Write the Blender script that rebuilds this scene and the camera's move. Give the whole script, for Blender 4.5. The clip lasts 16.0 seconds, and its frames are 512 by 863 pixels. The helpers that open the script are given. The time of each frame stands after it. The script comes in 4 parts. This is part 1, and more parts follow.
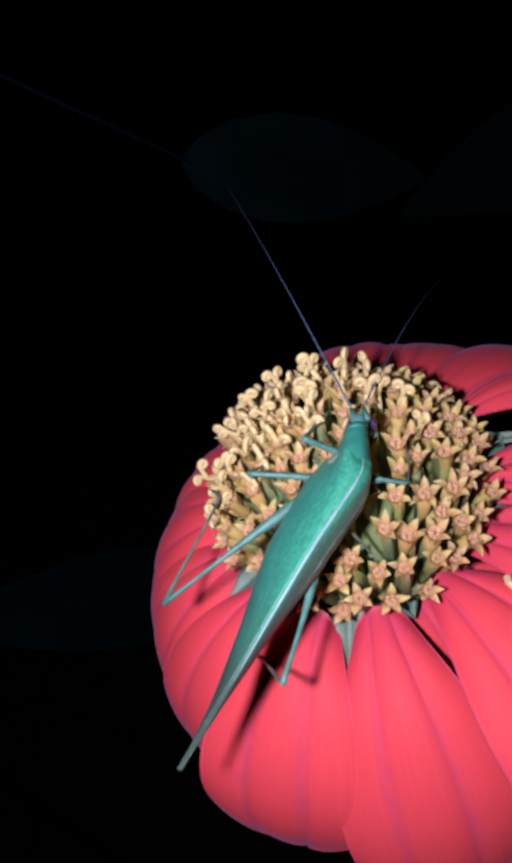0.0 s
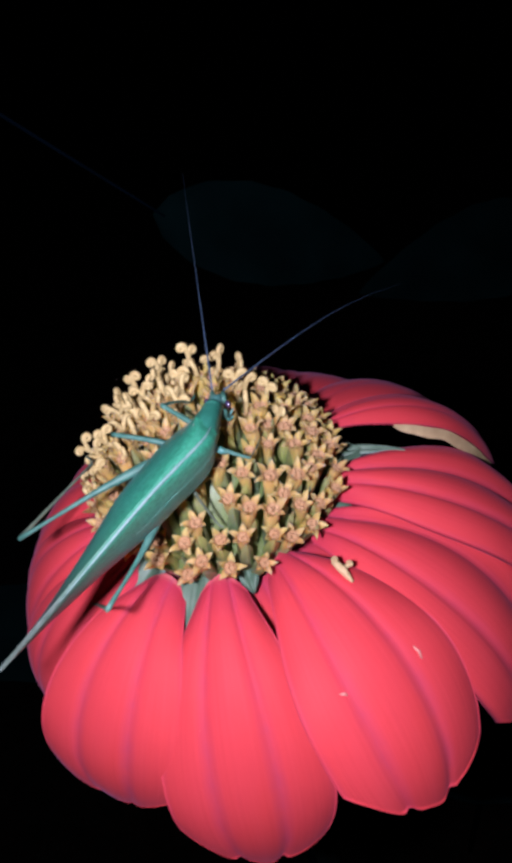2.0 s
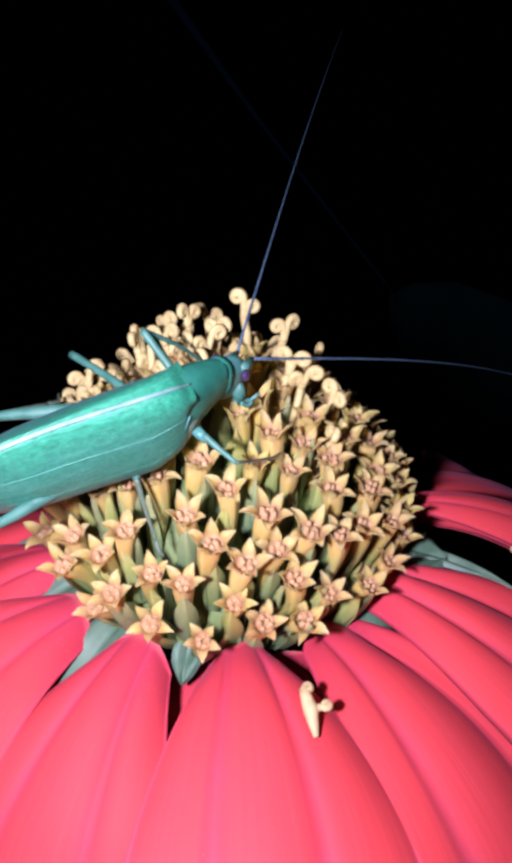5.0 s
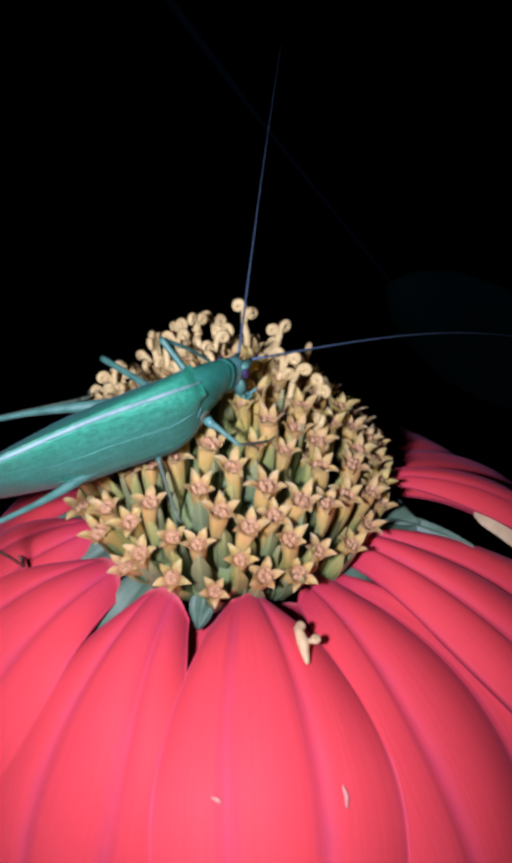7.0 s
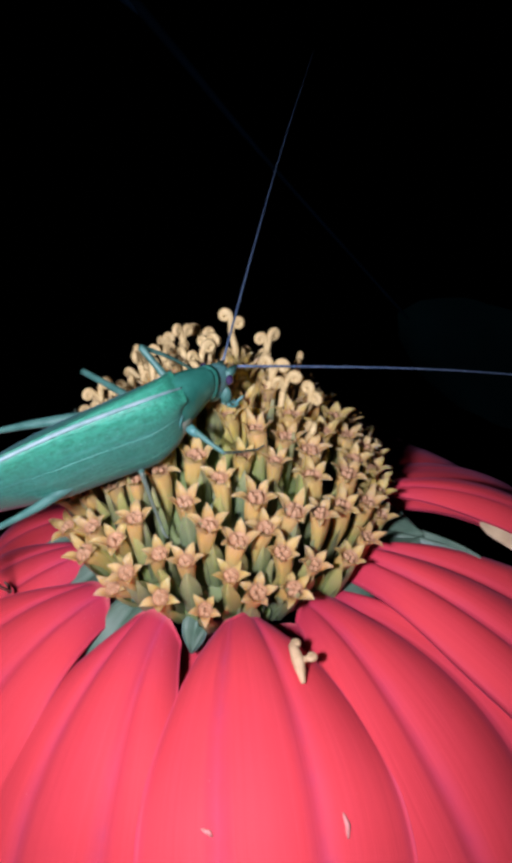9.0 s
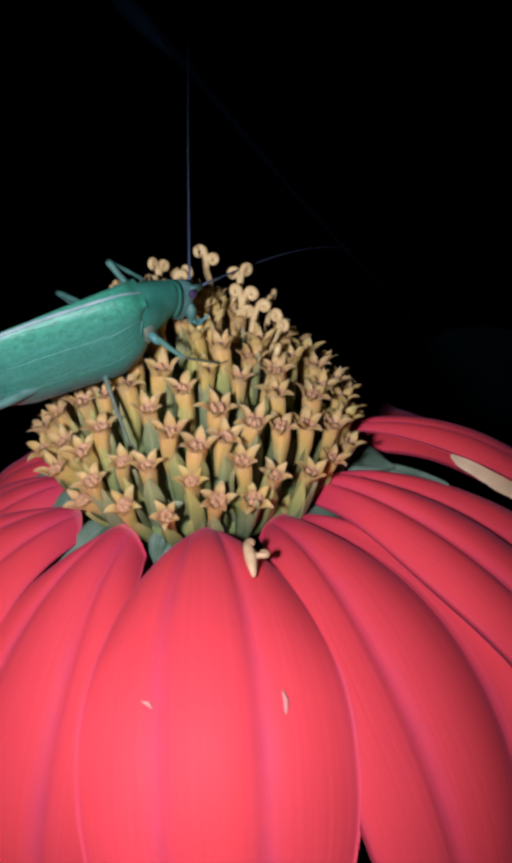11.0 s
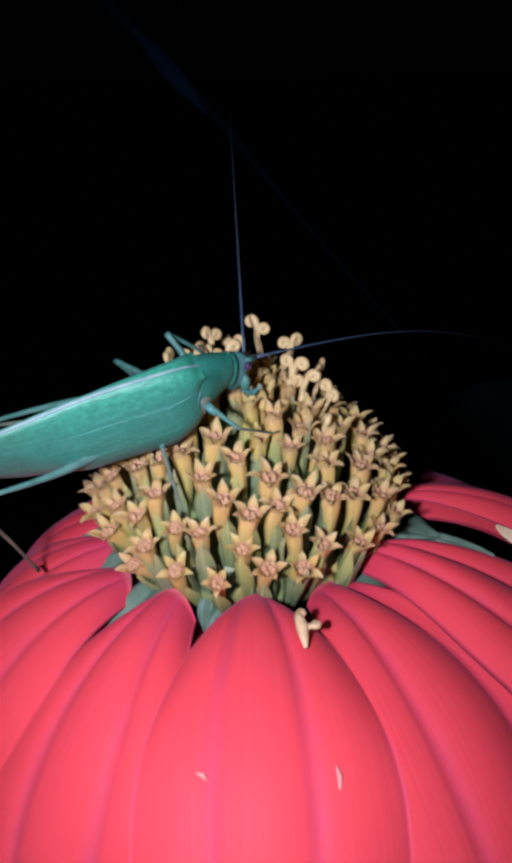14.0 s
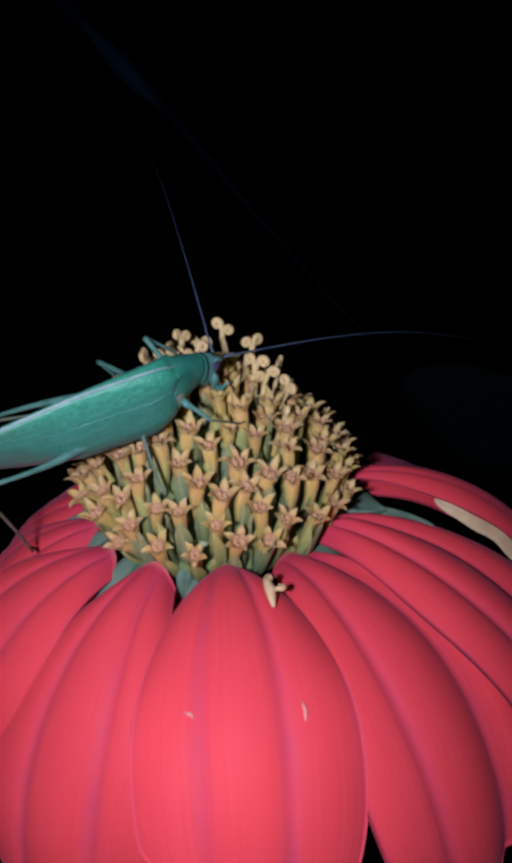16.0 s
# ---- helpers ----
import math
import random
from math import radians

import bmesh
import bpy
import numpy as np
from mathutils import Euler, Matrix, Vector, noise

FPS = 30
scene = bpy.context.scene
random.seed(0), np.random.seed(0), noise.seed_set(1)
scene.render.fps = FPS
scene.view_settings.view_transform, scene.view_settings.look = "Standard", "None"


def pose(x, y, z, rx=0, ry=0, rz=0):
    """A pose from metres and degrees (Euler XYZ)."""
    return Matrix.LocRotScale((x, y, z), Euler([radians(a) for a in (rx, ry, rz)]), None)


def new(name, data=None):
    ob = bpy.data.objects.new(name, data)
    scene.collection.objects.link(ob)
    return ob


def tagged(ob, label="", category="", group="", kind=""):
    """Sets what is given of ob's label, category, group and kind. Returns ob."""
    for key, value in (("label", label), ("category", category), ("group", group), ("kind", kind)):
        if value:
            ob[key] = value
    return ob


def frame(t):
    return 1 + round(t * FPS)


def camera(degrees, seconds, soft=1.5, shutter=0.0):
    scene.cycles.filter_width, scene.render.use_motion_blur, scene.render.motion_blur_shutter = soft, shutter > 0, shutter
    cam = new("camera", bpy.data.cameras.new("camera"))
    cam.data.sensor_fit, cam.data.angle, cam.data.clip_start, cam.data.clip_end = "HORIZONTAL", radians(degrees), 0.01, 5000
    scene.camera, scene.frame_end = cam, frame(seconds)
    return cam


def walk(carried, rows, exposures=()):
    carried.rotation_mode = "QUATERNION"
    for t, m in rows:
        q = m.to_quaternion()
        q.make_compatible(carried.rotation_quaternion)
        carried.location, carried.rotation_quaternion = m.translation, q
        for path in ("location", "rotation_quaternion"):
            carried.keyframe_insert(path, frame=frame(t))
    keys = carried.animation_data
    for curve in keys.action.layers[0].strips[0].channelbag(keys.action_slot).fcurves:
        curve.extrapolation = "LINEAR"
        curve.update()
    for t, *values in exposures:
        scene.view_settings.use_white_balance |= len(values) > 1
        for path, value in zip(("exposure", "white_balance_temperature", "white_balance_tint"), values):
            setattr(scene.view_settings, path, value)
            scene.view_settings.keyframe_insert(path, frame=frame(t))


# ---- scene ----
# ---- camera ----
cam = camera(35.13, 16.0, soft=4.5)
HEAD = Vector((0.0, 0.0, 0.90))          # centre of the flower's disc rim, above the soil
U = 0.0115                               # radius of the disc, metres
# seconds, place in millimetres from the disc, turn in degrees
CAM_ROWS = [
    (0.0, -5.48, -41.06, 54.35, 40.74, 12.94, -14.00),
    (0.5, -6.65, -43.99, 53.47, 40.78, 12.39, -13.83),
    (1.0, -8.17, -43.31, 51.76, 40.55, 11.52, -14.14),
    (1.5, -6.47, -44.38, 51.80, 41.47, 11.86, -13.47),
    (2.0, 0.09, -53.38, 53.26, 46.61, 6.38, -10.58),
    (2.5, 6.61, -60.70, 52.29, 50.71, 2.02, -6.81),
    (3.0, 16.78, -52.34, 44.35, 52.99, -1.27, 1.55),
    (3.5, 18.77, -44.48, 37.22, 53.69, -3.46, 7.28),
    (4.0, 14.31, -39.49, 36.28, 51.90, -4.88, 13.35),
    (4.5, 12.18, -36.87, 33.12, 53.69, -4.22, 14.41),
    (5.0, 10.81, -38.47, 31.42, 55.72, -2.96, 15.07),
    (7.5, 13.71, -46.05, 37.26, 54.69, -1.25, 14.86),
    (8.0, 14.35, -43.79, 35.60, 55.33, 0.25, 15.37),
    (10.5, 16.34, -47.01, 30.55, 60.85, 1.02, 14.74),
    (11.0, 21.29, -48.63, 26.67, 61.93, 1.98, 18.03),
    (11.5, 22.05, -51.23, 28.27, 64.72, 2.32, 20.03),
    (12.0, 21.93, -50.38, 28.43, 64.66, 2.44, 20.35),
    (12.5, 21.71, -49.15, 27.73, 64.51, 2.31, 20.11),
    (13.0, 21.13, -49.01, 27.34, 65.28, 2.11, 20.06),
    (13.5, 19.77, -48.58, 27.77, 64.76, 2.00, 20.46),
    (14.0, 19.52, -49.51, 28.75, 65.01, 1.57, 19.80),
    (14.5, 19.78, -51.97, 29.73, 64.81, 2.07, 19.87),
    (15.0, 20.28, -55.51, 34.25, 65.07, 1.42, 18.73),
    (15.5, 20.78, -55.68, 33.59, 64.44, 1.02, 17.45),
    (16.0, 20.71, -56.02, 32.32, 63.83, 1.24, 16.27),
]


def eye_pose(x, y, z, rx, ry, rz):
    return pose(HEAD.x + x / 1000, HEAD.y + y / 1000, HEAD.z + z / 1000, rx, ry, rz)


# seconds, stops, white balance
EXPOSURES = [(0.0, 0.6, 6500, 10), (1.5, 0.58, 6500, 10), (2.0, 0.68, 6550, 10), (2.5, 0.80, 6600, 10), (3.0, 0.95, 6800, 10), (3.5, 1.08, 6800, 10), (4.0, 1.75, 7200, 10),
             (4.5, 0.65, 6600, 10), (5.0, -0.05, 6400, 10), (7.5, -0.08, 6250, 10), (8.0, -0.08, 6300, 10), (10.5, -0.65, 6900, 10), (11.0, -0.55, 6900, 10), (11.5, -0.68, 6800, 10),
             (12.0, -0.55, 6400, 10), (12.5, -0.08, 6150, 10), (13.0, -0.1, 6200, 10), (14.0, -0.25, 6300, 10), (14.5, -0.3, 6400, 10), (15.0, -0.45, 6400, 10), (16.0, -0.35, 6350, 10)]
walk(cam, [(t, eye_pose(*row)) for t, *row in CAM_ROWS], EXPOSURES)

# ---- night sky ----
world = bpy.data.worlds.new("night")
scene.world = world
world.use_nodes = True
world.node_tree.nodes["Background"].inputs[0].default_value = (0.010, 0.016, 0.03, 1)
world.node_tree.nodes["Background"].inputs[1].default_value = 0.01

TORCH_POWER = 1500.0
TORCH_COLOUR = (0.95, 0.93, 1.17)


# ---- materials ----
def material(name, colour, rough=0.5, **extra):
    """A Principled material; returns it with its node tree's makers."""
    mat = bpy.data.materials.new(name)
    mat.use_nodes = True
    bsdf = mat.node_tree.nodes["Principled BSDF"]
    bsdf.inputs["Base Color"].default_value = (*colour, 1)
    bsdf.inputs["Roughness"].default_value = rough
    for key, value in extra.items():
        bsdf.inputs[key.replace("_", " ")].default_value = value
    return mat


def node(mat, kind, **values):
    n = mat.node_tree.nodes.new(kind)
    for key, value in values.items():
        n.inputs[key.replace("_", " ")].default_value = value
    return n


def link(mat, a, b):
    mat.node_tree.links.new(a, b)


def ramp(mat, fac, stops):
    n = mat.node_tree.nodes.new("ShaderNodeValToRGB")
    while len(n.color_ramp.elements) < len(stops):
        n.color_ramp.elements.new(0.5)
    for e, (p, c) in zip(n.color_ramp.elements, stops):
        e.position, e.color = p, (*c, 1)
    link(mat, fac, n.inputs[0])
    return n.outputs[0]


def mix(mat, fac, a, b, mode="MIX"):
    n = mat.node_tree.nodes.new("ShaderNodeMix")
    n.data_type, n.blend_type = "RGBA", mode
    for value, slot in ((fac, 0), (a, 6), (b, 7)):
        if isinstance(value, (int, float)):
            n.inputs[slot].default_value = value
        elif isinstance(value, tuple):
            n.inputs[slot].default_value = (*value, 1)
        else:
            link(mat, value, n.inputs[slot])
    return n.outputs[2]


def coords(mat, kind="Object", scale=(1, 1, 1)):
    tc = mat.node_tree.nodes.new("ShaderNodeTexCoord")
    mp = mat.node_tree.nodes.new("ShaderNodeMapping")
    mp.inputs["Scale"].default_value = scale
    link(mat, tc.outputs[kind], mp.inputs[0])
    return mp.outputs[0]


def noise_tex(mat, vec, scale, detail=4, rough=0.55):
    n = node(mat, "ShaderNodeTexNoise", Scale=scale, Detail=detail, Roughness=rough)
    link(mat, vec, n.inputs["Vector"])
    return n.outputs[0]


def bump(mat, height, strength, distance):
    n = node(mat, "ShaderNodeBump", Strength=strength, Distance=distance)
    link(mat, height, n.inputs["Height"])
    link(mat, n.outputs[0], mat.node_tree.nodes["Principled BSDF"].inputs["Normal"])


def paint(mat, socket):
    link(mat, socket, mat.node_tree.nodes["Principled BSDF"].inputs["Base Color"])


def object_random(mat):
    return mat.node_tree.nodes.new("ShaderNodeObjectInfo").outputs["Random"]


def petal_material():
    mat = material("petal_red", (0.7, 0.03, 0.05), 0.6, Sheen_Weight=0.075, Sheen_Roughness=0.35, Sheen_Tint=(0.75, 0.50, 0.95, 1), Specular_IOR_Level=0.10)
    uv = coords(mat, "UV", (1, 1, 1))
    long = coords(mat, "UV", (46, 1.6, 1))          # fine veins along the petal
    veins = noise_tex(mat, long, 1.0, 5)
    broad = noise_tex(mat, coords(mat, "UV", (4, 2, 1)), 1.0, 3)
    base = ramp(mat, veins, [(0.25, (0.60, 0.046, 0.062)), (0.60, (0.65, 0.055, 0.073)), (0.85, (0.69, 0.066, 0.086))])
    base = mix(mat, ramp(mat, broad, [(0.35, (0, 0, 0)), (0.75, (0.5, 0.5, 0.5))]), base, (0.69, 0.049, 0.052))
    sep = mat.node_tree.nodes.new("ShaderNodeSeparateXYZ")
    link(mat, uv, sep.inputs[0])
    foot = ramp(mat, sep.outputs[1], [(0.0, (0.85, 0.85, 0.85)), (0.014, (0.6, 0.6, 0.6)), (0.034, (0, 0, 0))])
    base = mix(mat, foot, base, (0.52, 0.34, 0.22))     # pale claw where the petal joins the disc
    bruise = ramp(mat, sep.outputs[1], [(0.04, (0.7, 0.7, 0.7)), (0.20, (0, 0, 0))])
    base = mix(mat, bruise, base, (0.43, 0.034, 0.085))
    # lavender lines along the folds and rim, their grazing sheen put into the colour
    line = ramp(mat, sep.outputs[0], [(0.0, (0.45, 0.45, 0.45)), (0.05, (0, 0, 0)), (0.265, (0, 0, 0)), (0.330, (0.48, 0.48, 0.48)), (0.39, (0, 0, 0)), (0.61, (0, 0, 0)), (0.670, (0.48, 0.48, 0.48)), (0.735, (0, 0, 0)), (0.95, (0, 0, 0)), (1.0, (0.45, 0.45, 0.45))])
    patchy = ramp(mat, noise_tex(mat, coords(mat, "UV", (6, 9, 1)), 1.0, 3), [(0.3, (0.25, 0.25, 0.25)), (0.65, (1, 1, 1))])
    base = mix(mat, mix(mat, 1.0, line, patchy, "MULTIPLY"), base, (0.35, 0.050, 0.135))
    blotch = ramp(mat, noise_tex(mat, coords(mat, "UV", (2.2, 3.2, 1)), 1.0, 5), [(0.35, (0.35, 0.35, 0.35)), (0.62, (0, 0, 0))])
    base = mix(mat, blotch, base, (0.58, 0.042, 0.058))
    specks = node(mat, "ShaderNodeTexVoronoi", Scale=1.0)
    link(mat, coords(mat, "UV", (22, 38, 1)), specks.inputs["Vector"])
    dust = ramp(mat, specks.outputs["Distance"], [(0.0, (1, 1, 1)), (0.045, (0.5, 0.5, 0.5)), (0.06, (0, 0, 0))])
    rare = ramp(mat, noise_tex(mat, coords(mat, "UV", (9, 14, 1)), 1.0, 2), [(0.62, (0, 0, 0)), (0.66, (1, 1, 1))])
    base = mix(mat, mix(mat, 1.0, dust, rare, "MULTIPLY"), base, (0.78, 0.30, 0.28))
    pollen = node(mat, "ShaderNodeTexVoronoi", Scale=1.0)
    link(mat, coords(mat, "UV", (34, 70, 1)), pollen.inputs["Vector"])
    grain = ramp(mat, pollen.outputs["Distance"], [(0.0, (0.8, 0.8, 0.8)), (0.10, (0.4, 0.4, 0.4)), (0.16, (0, 0, 0))])
    near = ramp(mat, sep.outputs[1], [(0.05, (0.8, 0.8, 0.8)), (0.20, (0, 0, 0))])
    some = ramp(mat, noise_tex(mat, coords(mat, "UV", (11, 16, 1)), 1.0, 2), [(0.52, (0, 0, 0)), (0.60, (1, 1, 1))])
    base = mix(mat, mix(mat, 1.0, mix(mat, 1.0, grain, near, "MULTIPLY"), some, "MULTIPLY"), base, (0.70, 0.36, 0.34))
    paint(mat, base)
    bump(mat, veins, 0.22, 0.00012)
    return mat


def two_tone(name, low, high, rough, scale, bumpy=0.3, distance=0.0001, **extra):
    """Two colours mottled by noise in object space, with fine relief."""
    mat = material(name, low, rough, **extra)
    vec = coords(mat)
    n = noise_tex(mat, vec, scale, 5)
    paint(mat, ramp(mat, n, [(0.3, low), (0.7, high)]))
    bump(mat, noise_tex(mat, vec, scale * 4, 3), bumpy, distance)
    return mat


def floret_material():
    mat = material("floret_yellow", (0.7, 0.45, 0.15), 0.5, Subsurface_Weight=0.6, Subsurface_Radius=(1.0, 0.75, 0.3), Subsurface_Scale=0.0008, Specular_IOR_Level=0.3)
    sep = mat.node_tree.nodes.new("ShaderNodeSeparateXYZ")
    link(mat, coords(mat, "UV"), sep.inputs[0])
    n = noise_tex(mat, coords(mat), 900, 4)
    tube = ramp(mat, sep.outputs[1], [(0.0, (0.11, 0.15, 0.065)), (0.25, (0.26, 0.28, 0.10)), (0.48, (0.43, 0.38, 0.145)), (0.68, (0.57, 0.40, 0.155)), (0.82, (0.60, 0.36, 0.17)), (0.88, (0.65, 0.42, 0.19)), (1.0, (0.72, 0.52, 0.24))])
    tube = mix(mat, ramp(mat, n, [(0.35, (0, 0, 0)), (0.8, (0.55, 0.55, 0.55))]), tube, (0.56, 0.33, 0.11))
    hue = ramp(mat, object_random(mat), [(0.0, (0.90, 0.84, 0.74)), (0.4, (1, 0.96, 0.9)), (0.7, (1, 1.0, 0.9)), (1.0, (0.92, 1.0, 0.72))])
    paint(mat, mix(mat, 1.0, tube, hue, "MULTIPLY"))
    bump(mat, noise_tex(mat, coords(mat, "UV", (40, 3, 1)), 1.0, 3), 0.4, 0.00006)
    return mat


def chaff_material():
    mat = material("chaff_green", (0.06, 0.12, 0.07), 0.45, Specular_IOR_Level=0.4, Subsurface_Weight=0.4, Subsurface_Radius=(0.7, 1.0, 0.3), Subsurface_Scale=0.0006)
    sep = mat.node_tree.nodes.new("ShaderNodeSeparateXYZ")
    link(mat, coords(mat, "UV"), sep.inputs[0])
    n = noise_tex(mat, coords(mat), 900, 4)
    body = ramp(mat, sep.outputs[1], [(0.0, (0.10, 0.15, 0.075)), (0.40, (0.20, 0.25, 0.11)), (0.74, (0.33, 0.34, 0.145)), (1.0, (0.44, 0.39, 0.165))])
    body = mix(mat, ramp(mat, n, [(0.3, (0, 0, 0)), (0.8, (0.5, 0.5, 0.5))]), body, (0.15, 0.20, 0.10))
    hue = ramp(mat, object_random(mat), [(0.0, (0.8, 0.9, 1.0)), (0.6, (1, 1, 1)), (0.8, (1.2, 1.15, 0.9)), (1.0, (1.5, 1.35, 0.95))])
    paint(mat, mix(mat, 1.0, body, hue, "MULTIPLY"))
    bump(mat, noise_tex(mat, coords(mat, "UV", (30, 2, 1)), 1.0, 3), 0.4, 0.00006)
    return mat


def sepal_material():
    mat = material("sepal_green", (0.08, 0.14, 0.10), 0.5)
    vec = coords(mat)
    sep = mat.node_tree.nodes.new("ShaderNodeSeparateXYZ")
    link(mat, coords(mat, "UV"), sep.inputs[0])
    body = ramp(mat, noise_tex(mat, vec, 500, 5), [(0.3, (0.050, 0.105, 0.066)), (0.7, (0.110, 0.180, 0.125))])
    grain = noise_tex(mat, coords(mat, "UV", (26, 1.5, 1)), 1.0, 4)
    body = mix(mat, ramp(mat, grain, [(0.40, (0, 0, 0)), (0.75, (0.32, 0.32, 0.32))]), body, (0.17, 0.24, 0.19))      # fine pale nerves
    rim = ramp(mat, sep.outputs[0], [(0.0, (0.6, 0.6, 0.6)), (0.05, (0, 0, 0)), (0.95, (0, 0, 0)), (1.0, (0.6, 0.6, 0.6))])
    paint(mat, mix(mat, rim, body, (0.21, 0.27, 0.29)))       # thin bluish rims
    bump(mat, grain, 0.4, 0.0001)
    return mat


def wing_material():
    mat = material("wing_green", (0.03, 0.25, 0.13), 0.46, Specular_IOR_Level=0.5, Sheen_Weight=0.03, Sheen_Roughness=0.35, Sheen_Tint=(0.5, 0.75, 1, 1))
    wob = noise_tex(mat, coords(mat, "UV", (62, 22, 1)), 1.0, 6, 0.66)
    cells = node(mat, "ShaderNodeTexVoronoi", Scale=1.0)
    cells.feature = "DISTANCE_TO_EDGE"
    link(mat, coords(mat, "UV", (70, 26, 1)), cells.inputs["Vector"])
    veins = ramp(mat, cells.outputs["Distance"], [(0.0, (1, 1, 1)), (0.16, (0, 0, 0))])
    big = node(mat, "ShaderNodeTexVoronoi", Scale=1.0)
    link(mat, coords(mat, "UV", (60, 9, 1)), big.inputs["Vector"])
    body = ramp(mat, wob, [(0.32, (0.012, 0.140, 0.078)), (0.50, (0.029, 0.255, 0.150)), (0.70, (0.062, 0.385, 0.245))])
    body = mix(mat, mix(mat, 0.35, (0, 0, 0), big.outputs["Color"]), body, (0.007, 0.105, 0.070))
    sep = mat.node_tree.nodes.new("ShaderNodeSeparateXYZ")
    link(mat, coords(mat, "UV"), sep.inputs[0])
    rag = node(mat, "ShaderNodeMath")
    rag.operation = "ADD"
    link(mat, sep.outputs[0], rag.inputs[0])
    scaled = node(mat, "ShaderNodeMath")
    scaled.operation = "MULTIPLY"
    link(mat, noise_tex(mat, coords(mat, "UV", (7, 3, 1)), 1.0, 3), scaled.inputs[0])
    scaled.inputs[1].default_value = 0.30
    link(mat, scaled.outputs[0], rag.inputs[1])
    flank_shade = ramp(mat, sep.outputs[1], [(0.22, (0, 0, 0)), (0.42, (0.7, 0.7, 0.7))])
    body = mix(mat, flank_shade, body, (0.015, 0.120, 0.095))       # side shading put into the colour: the steep sides go a duller blue-green
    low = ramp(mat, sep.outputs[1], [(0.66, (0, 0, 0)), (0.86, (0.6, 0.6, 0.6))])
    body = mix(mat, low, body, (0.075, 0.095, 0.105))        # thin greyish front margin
    body = mix(mat, mix(mat, 0.28, (0, 0, 0), veins), body, (0.045, 0.27, 0.19))
    streak = ramp(mat, noise_tex(mat, coords(mat, "UV", (9, 34, 1)), 1.0, 5, 0.6), [(0.50, (0, 0, 0)), (0.72, (0.32, 0.32, 0.32))])
    body = mix(mat, streak, body, (0.11, 0.33, 0.29))        # pale scuffs along the veins
    tip = ramp(mat, rag.outputs[0], [(0.62, (0, 0, 0)), (0.96, (0.9, 0.9, 0.9))])
    body = mix(mat, tip, body, (0.030, 0.036, 0.030))        # brownish worn wing tips
    worn = ramp(mat, noise_tex(mat, coords(mat, "UV", (16, 9, 1)), 1.0, 4), [(0.58, (0, 0, 0)), (0.68, (0.75, 0.75, 0.75))])
    body = mix(mat, mix(mat, 1.0, worn, low, "MULTIPLY"), body, (0.085, 0.060, 0.050))      # brown patches towards the margin
    pits = node(mat, "ShaderNodeTexVoronoi", Scale=1.0)
    link(mat, coords(mat, "UV", (90, 22, 1)), pits.inputs["Vector"])
    spot = ramp(mat, pits.outputs["Distance"], [(0.0, (0.75, 0.75, 0.75)), (0.07, (0.35, 0.35, 0.35)), (0.12, (0, 0, 0))])
    few = ramp(mat, noise_tex(mat, coords(mat, "UV", (22, 7, 1)), 1.0, 3), [(0.48, (0, 0, 0)), (0.58, (1, 1, 1))])
    body = mix(mat, mix(mat, 1.0, spot, few, "MULTIPLY"), body, (0.30, 0.48, 0.50))
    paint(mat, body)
    bump(mat, cells.outputs["Distance"], 0.45, 0.00007)
    return mat


M = {}


